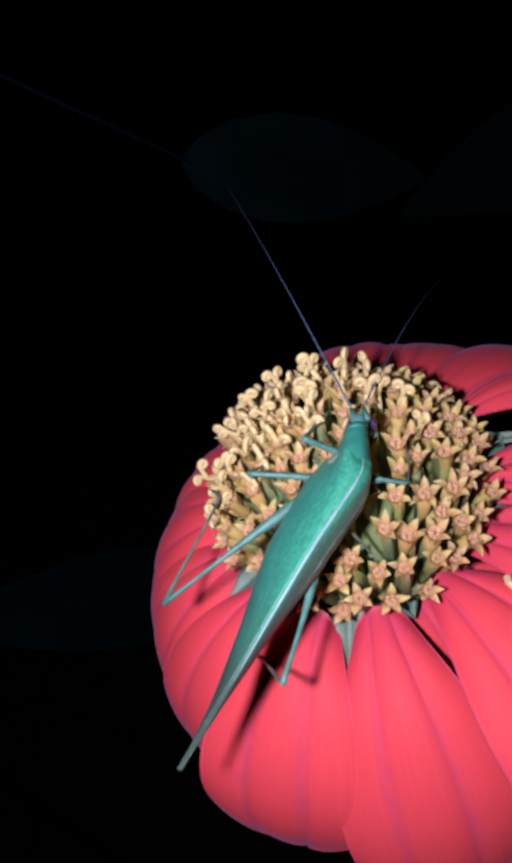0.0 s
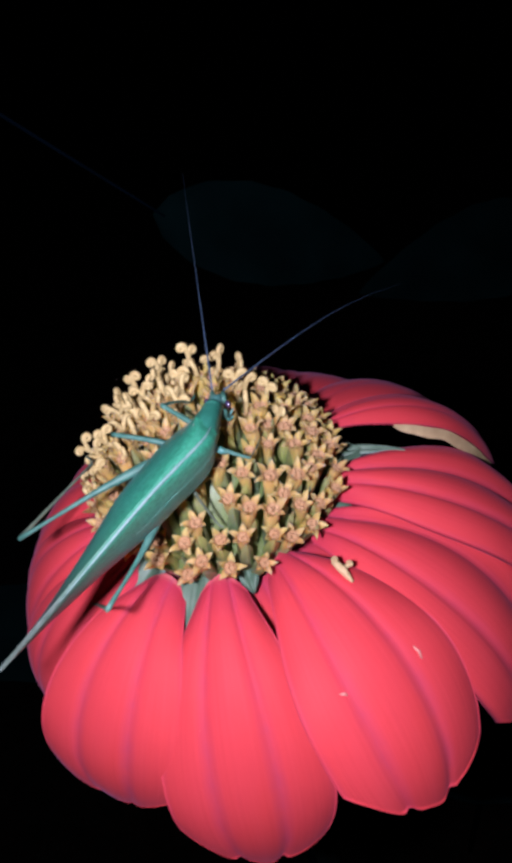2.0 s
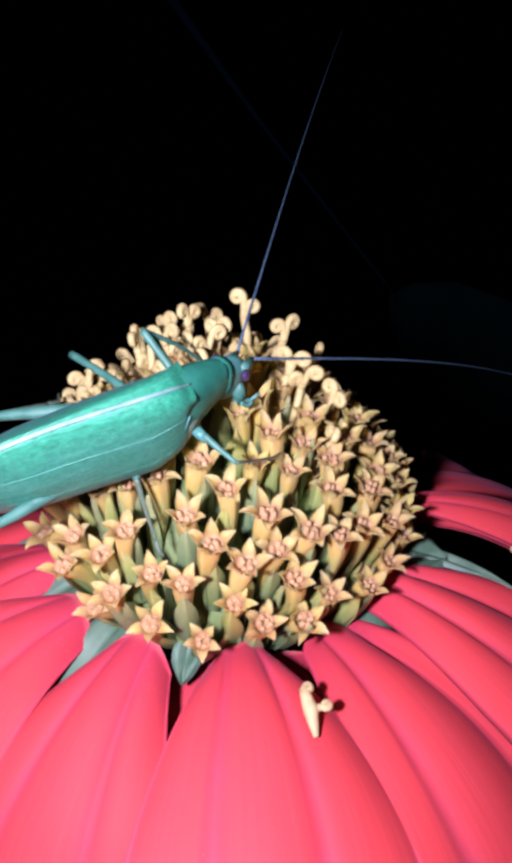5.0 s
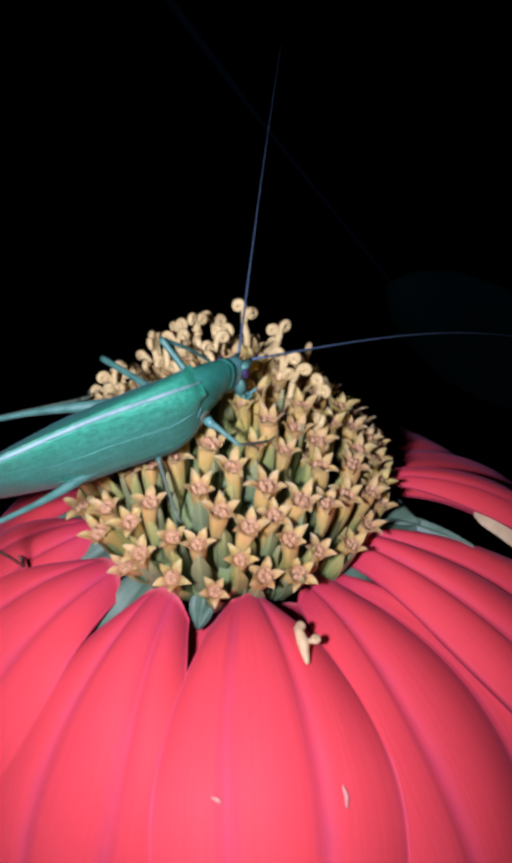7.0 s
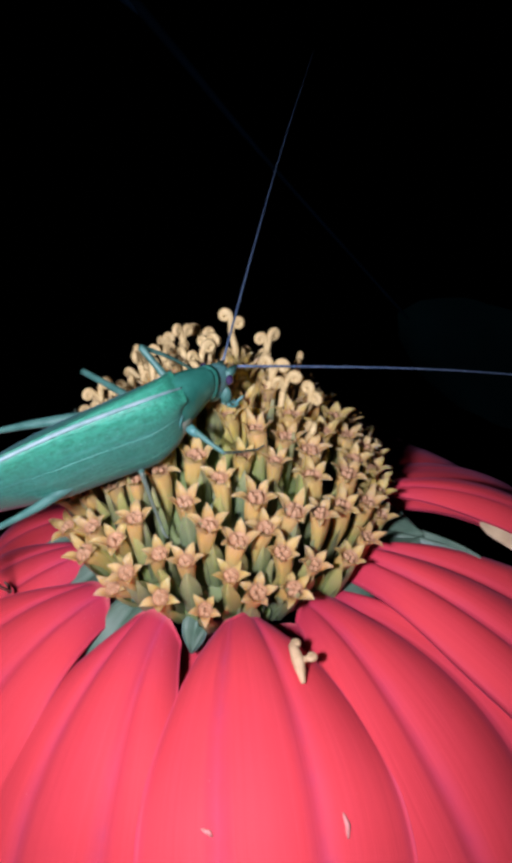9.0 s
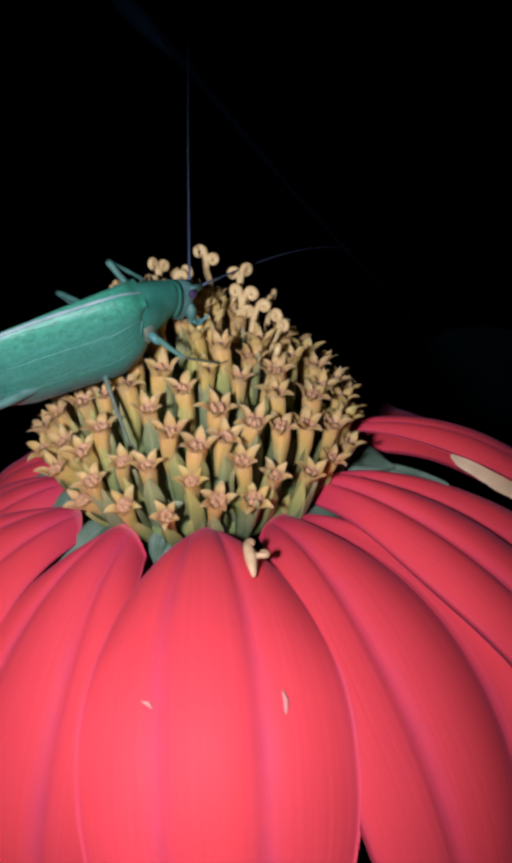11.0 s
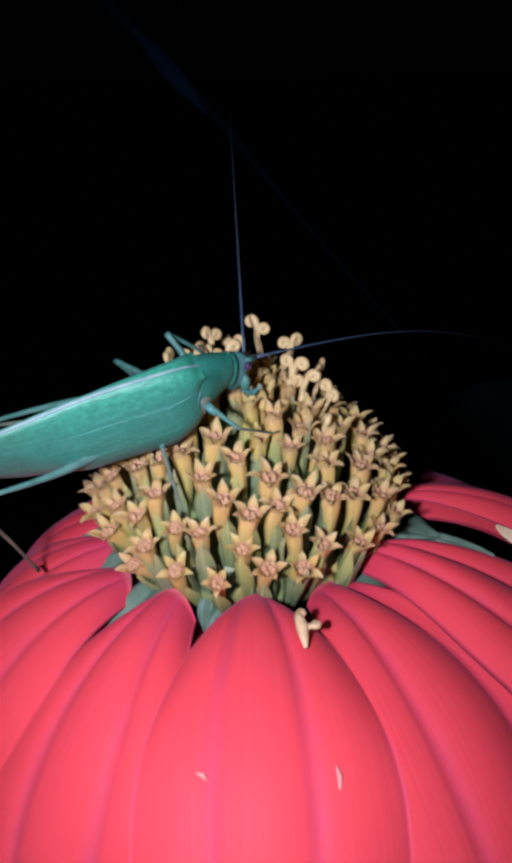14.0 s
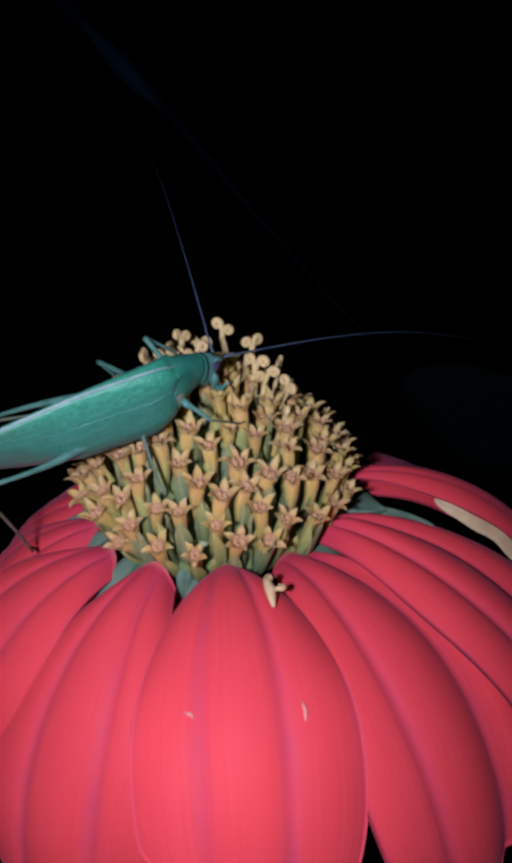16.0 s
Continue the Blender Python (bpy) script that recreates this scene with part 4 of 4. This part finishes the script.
    for i in range(9):
        q = i / 8
        w = 0.066 * (1 - q) ** 0.8 + 0.004
        c = a + t * (0.06 + 0.40 * q) - Vector((0, 0, 0.004 * q))
        rows.append([(c + right * (w * v) + up * (0.006 * (1 - v * v))) * U for v in (-1, -0.5, 0, 0.5, 1)])
    sh.grid(rows, flip=False)
    sh.grid([[p - up * (0.008 * U) for p in r] for r in rows], flip=True)
    place_part("wing_base", sh.mesh("wing_base", [M["saddle"]]), katydid, "pinkish grey patch at the wing base")


def leg(thigh, shin, foot, r, name, shin_mat="leg"):
    """A leg: points of its thigh, of its shin and of its foot, each a part."""
    for nm, pts, rad, mat in ((f"{name}_thigh", thigh, r[0], "leg"), (f"{name}_shin", shin, r[1], shin_mat), (f"{name}_foot", foot, r[2], shin_mat)):
        path = smooth_path(pts, 16)
        sh = Shape()
        sh.tube([p * U for p in path], [q * U for q in along(rad, 16)], 9)
        place_part(nm, sh.mesh(nm, [M[mat]]), katydid)


def build_legs():
    hind = ((0.034, 0.037, 0.027, 0.017, 0.013, 0.019), (0.016, 0.012, 0.010, 0.010), (0.014, 0.011, 0.006))
    thin = ((0.015, 0.015, 0.012, 0.011), (0.009, 0.007, 0.006, 0.006), (0.007, 0.005, 0.004))
    small = ((0.021, 0.023, 0.018, 0.019), (0.014, 0.011, 0.009, 0.009), (0.010, 0.008, 0.005))
    leg([(-0.30, -0.60, 0.80), (-0.81, -0.762, 0.748), (-1.377, -0.87, 0.576)], [(-1.377, -0.87, 0.576), (-1.15, -0.51, 0.50), (-0.92, -0.15, 0.42)], [(-0.92, -0.15, 0.42), (-0.90, -0.08, 0.40), (-0.95, 0.02, 0.38)], hind, "hind", "shin")
    leg([(-0.34, -0.84, 0.66), (-0.560, -1.20, 0.575), (-0.815, -1.60, 0.575)], [(-0.815, -1.60, 0.575), (-0.91, -1.24, 0.12), (-1.01, -0.92, -0.31)], [(-1.01, -0.92, -0.31), (-1.06, -0.85, -0.35), (-1.12, -0.80, -0.37)], hind, "hind", "shin")
    leg([(-0.20, -0.55, 0.80), (-0.40, -0.48, 0.86), (-0.64, -0.38, 0.89)], [(-0.64, -0.38, 0.89), (-0.60, -0.24, 0.74), (-0.55, -0.12, 0.60)], [(-0.55, -0.12, 0.60), (-0.53, -0.08, 0.58), (-0.50, -0.02, 0.57)], small, "middle")
    leg([(-0.18, -0.74, 0.74), (-0.175, -0.76, 0.66), (-0.17, -0.78, 0.58)], [(-0.17, -0.78, 0.58), (-0.12, -0.80, 0.42), (-0.07, -0.82, 0.28)], [(-0.07, -0.82, 0.28), (-0.05, -0.84, 0.25), (-0.02, -0.86, 0.24)], small, "middle", "shin")
    leg([(0.0, -0.52, 0.86), (-0.14, -0.48, 1.00), (-0.258, -0.445, 1.112)], [(-0.258, -0.445, 1.112), (-0.16, -0.27, 0.97), (-0.08, -0.10, 0.80)], [(-0.08, -0.10, 0.80), (-0.06, -0.06, 0.78), (-0.03, 0.0, 0.77)], small, "front")
    leg([(0.095, -0.665, 0.79), (0.17, -0.69, 0.755), (0.255, -0.715, 0.72)], [(0.255, -0.715, 0.72), (0.30, -0.60, 0.66), (0.34, -0.48, 0.60)], [(0.34, -0.48, 0.60), (0.35, -0.44, 0.58), (0.37, -0.38, 0.57)], thin, "front", "shin")


build_katydid()
build_legs()


def antenna(at, length, arch):
    """A thread-like feeler along +x from its root, arched a little upwards."""
    sh = Shape()
    pts = [Vector((length * s, 0, arch * length * math.sin(math.pi * s))) * U for s in (i / 39 for i in range(40))]
    sh.tube(pts, along([0.0075 * U, 0.0050 * U, 0.0035 * U, 0.0024 * U, 0.0014 * U, 0.0006 * U], 40), 8)
    ob = place_part("antenna", sh.mesh("antenna", [M["antenna"]]), katydid, "long thread-like blue-grey feeler")
    ob.location = at * U
    return ob


feeler_left = antenna(ANTENNA_L, 4.0, 0.02)
feeler_right = antenna(ANTENNA_R, 4.2, 0.03)


# ---- plants behind, with the night's darkness in their colours ----
def leaf_thing(name, root, tip, width, face, seed, label, stalk, bud=None):
    """A pointed leaf from root to tip whose upper side looks along face, on a stalk through the given points."""
    rootv, tipv = Vector(root) * U, Vector(tip) * U
    sh = Shape()
    t = tipv - rootv
    side = t.cross(Vector(face)).normalized()
    up = side.cross(t).normalized()
    rows, low = [], []
    for i in range(25):
        s = i / 24
        b = width * U * (math.sin(math.pi * s ** 0.72) ** 0.85 if 0 < s < 1 else 0) + 0.0004
        row = []
        for j in range(13):
            v = j / 6 - 1
            z = 0.16 * abs(v) * b + 0.03 * b * math.sin(16 * s - 5 * abs(v)) - 0.10 * t.length * s * s
            row.append(rootv + t * s + side * b * v * (1 + 0.02 * math.sin(40 * s + seed)) + up * z)
        rows.append(row)
        low.append([p - up * 0.0006 for p in row])
    sh.grid(rows), sh.grid(low, flip=True)
    plant = empty(name, HEAD)
    tagged(plant, label, "leaf")
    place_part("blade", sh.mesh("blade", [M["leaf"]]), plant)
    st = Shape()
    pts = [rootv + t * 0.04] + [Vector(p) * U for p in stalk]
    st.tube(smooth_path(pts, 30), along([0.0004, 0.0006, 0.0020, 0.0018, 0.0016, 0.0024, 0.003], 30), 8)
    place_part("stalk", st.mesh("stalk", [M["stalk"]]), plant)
    if bud:
        a, b = Vector(bud[0]) * U, Vector(bud[1]) * U
        sh = Shape()
        sh.tube([a.lerp(b, i / 11) for i in range(12)], [0.0029 * math.sin(math.pi * (0.04 + 0.92 * i / 11)) ** 1.3 for i in range(12)], 10)
        place_part("bud", sh.mesh("bud", [M["bud"]]), plant, "closed blue-green leaf bud on the stalk")
    return plant


SOIL = -HEAD.z / U
leaf_thing("background_leaf", (-0.2, 15, -5.4), (6.5, 15.4, -8.6), 1.3, (-0.2, -0.8, 0.55), 1, "broad green leaf, coloured near-black for the night, on a long stalk behind the flower",
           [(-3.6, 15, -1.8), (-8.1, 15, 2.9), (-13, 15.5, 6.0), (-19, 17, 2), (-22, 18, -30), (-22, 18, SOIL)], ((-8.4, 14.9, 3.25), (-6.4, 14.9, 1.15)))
leaf_thing("background_leaf", (14, 19, -11), (6.0, 16, -9.6), 1.6, (0, -0.7, 0.7), 2, "green leaf coloured near-black, half lost in the night",
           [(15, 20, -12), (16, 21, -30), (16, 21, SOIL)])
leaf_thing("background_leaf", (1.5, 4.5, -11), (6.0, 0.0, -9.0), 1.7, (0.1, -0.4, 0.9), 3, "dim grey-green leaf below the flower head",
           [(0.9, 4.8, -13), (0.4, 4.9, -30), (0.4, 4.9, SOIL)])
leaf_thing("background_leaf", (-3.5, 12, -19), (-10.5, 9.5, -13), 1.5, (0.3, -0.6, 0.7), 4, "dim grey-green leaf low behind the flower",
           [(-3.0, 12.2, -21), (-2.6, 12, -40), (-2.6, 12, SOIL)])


# ---- torch held beside the lens ----
torch = empty("torch")
tagged(torch, "small white phone torch held beside the lens", "torch")


def build_torch():
    sh = Shape()
    n = 20
    ring = lambda r, z: [(r * math.cos(a), r * math.sin(a), z) for a in (2 * math.pi * j / n for j in range(n))]
    sh.grid([ring(0.0021, -0.0002), ring(0.0030, -0.0002), ring(0.0032, 0.0), ring(0.0032, 0.003), ring(0.002, 0.0035)], 0, True, flip=True)
    sh.cap(list(range(4 * n, 5 * n)), 0, True)
    place_part("housing", sh.mesh("housing", [M["case"]]), torch, "black torch housing")
    sh = Shape()
    sh.v = [Vector(p) for p in ring(0.0020, -0.0001)]
    sh.uv = [(0, 0)] * n
    sh.cap(list(range(n)), 0, True)
    place_part("lamp_disc", sh.mesh("lamp_disc", [M["glow"]], False), torch, "glowing white lamp")


build_torch()


def turned(az, el):
    """The pose of a feeler that points along the compass angle az and rises by el."""
    return pose(0, 0, 0, 0, -el, az)


# seconds, compass and rise of the two feelers
FEELERS = [
    (0.0, 91.6, -8.2, 61.0, -29.0),
    (0.5, 92.0, -1.0, 55.8, -26.5),
    (1.0, 86.8, 9.8, 51.6, -24.2),
    (1.5, 84.8, 3.1, 53.2, -24.0),
    (2.0, 86.8, -2.7, 52.7, -21.9),
    (2.5, 95.6, 6.2, 50.0, -17.0),
    (3.0, 102.0, 13.8, 45.8, -5.4),
    (3.5, 103.4, 12.8, 65.4, -10.6),
    (4.0, 100.9, 13.6, 63.0, -12.9),
    (4.5, 98.4, 13.4, 68.6, -20.2),
    (5.0, 94.2, 12.6, 56.6, -23.4),
    (7.5, 101.3, 13.8, 60.0, -17.9),
    (8.0, 93.2, 14.0, 35.1, -17.2),
    (10.5, 106.4, 17.2, 50.6, -12.7),
    (11.0, 111.2, 15.4, 87.6, -13.0),
    (11.5, 110.8, 13.6, 83.2, -13.8),
    (12.0, 116.1, 13.9, 81.8, -15.5),
    (12.5, 122.3, 14.3, 79.4, -12.1),
    (13.0, 114.6, 13.6, 86.0, -14.8),
    (13.5, 114.3, 14.8, 80.6, -15.0),
    (14.0, 112.1, 15.8, 74.2, -15.0),
    (14.5, 108.8, 15.0, 46.8, -12.2),
    (15.0, 114.2, 12.4, 79.0, -17.0),
    (15.5, 116.0, 12.1, 71.3, -15.4),
    (16.0, 117.8, 10.8, 66.6, -14.8),
]


def motions():
    walk(torch, [(t, eye_pose(*row) @ pose(-0.011, 0.0, 0.0)) for t, *row in CAM_ROWS])
    walk(feeler_left, [(t, Matrix.Translation(ANTENNA_L * U) @ turned(a, e)) for t, a, e, b, f in FEELERS])
    walk(feeler_right, [(t, Matrix.Translation(ANTENNA_R * U) @ turned(b, f)) for t, a, e, b, f in FEELERS])


motions()
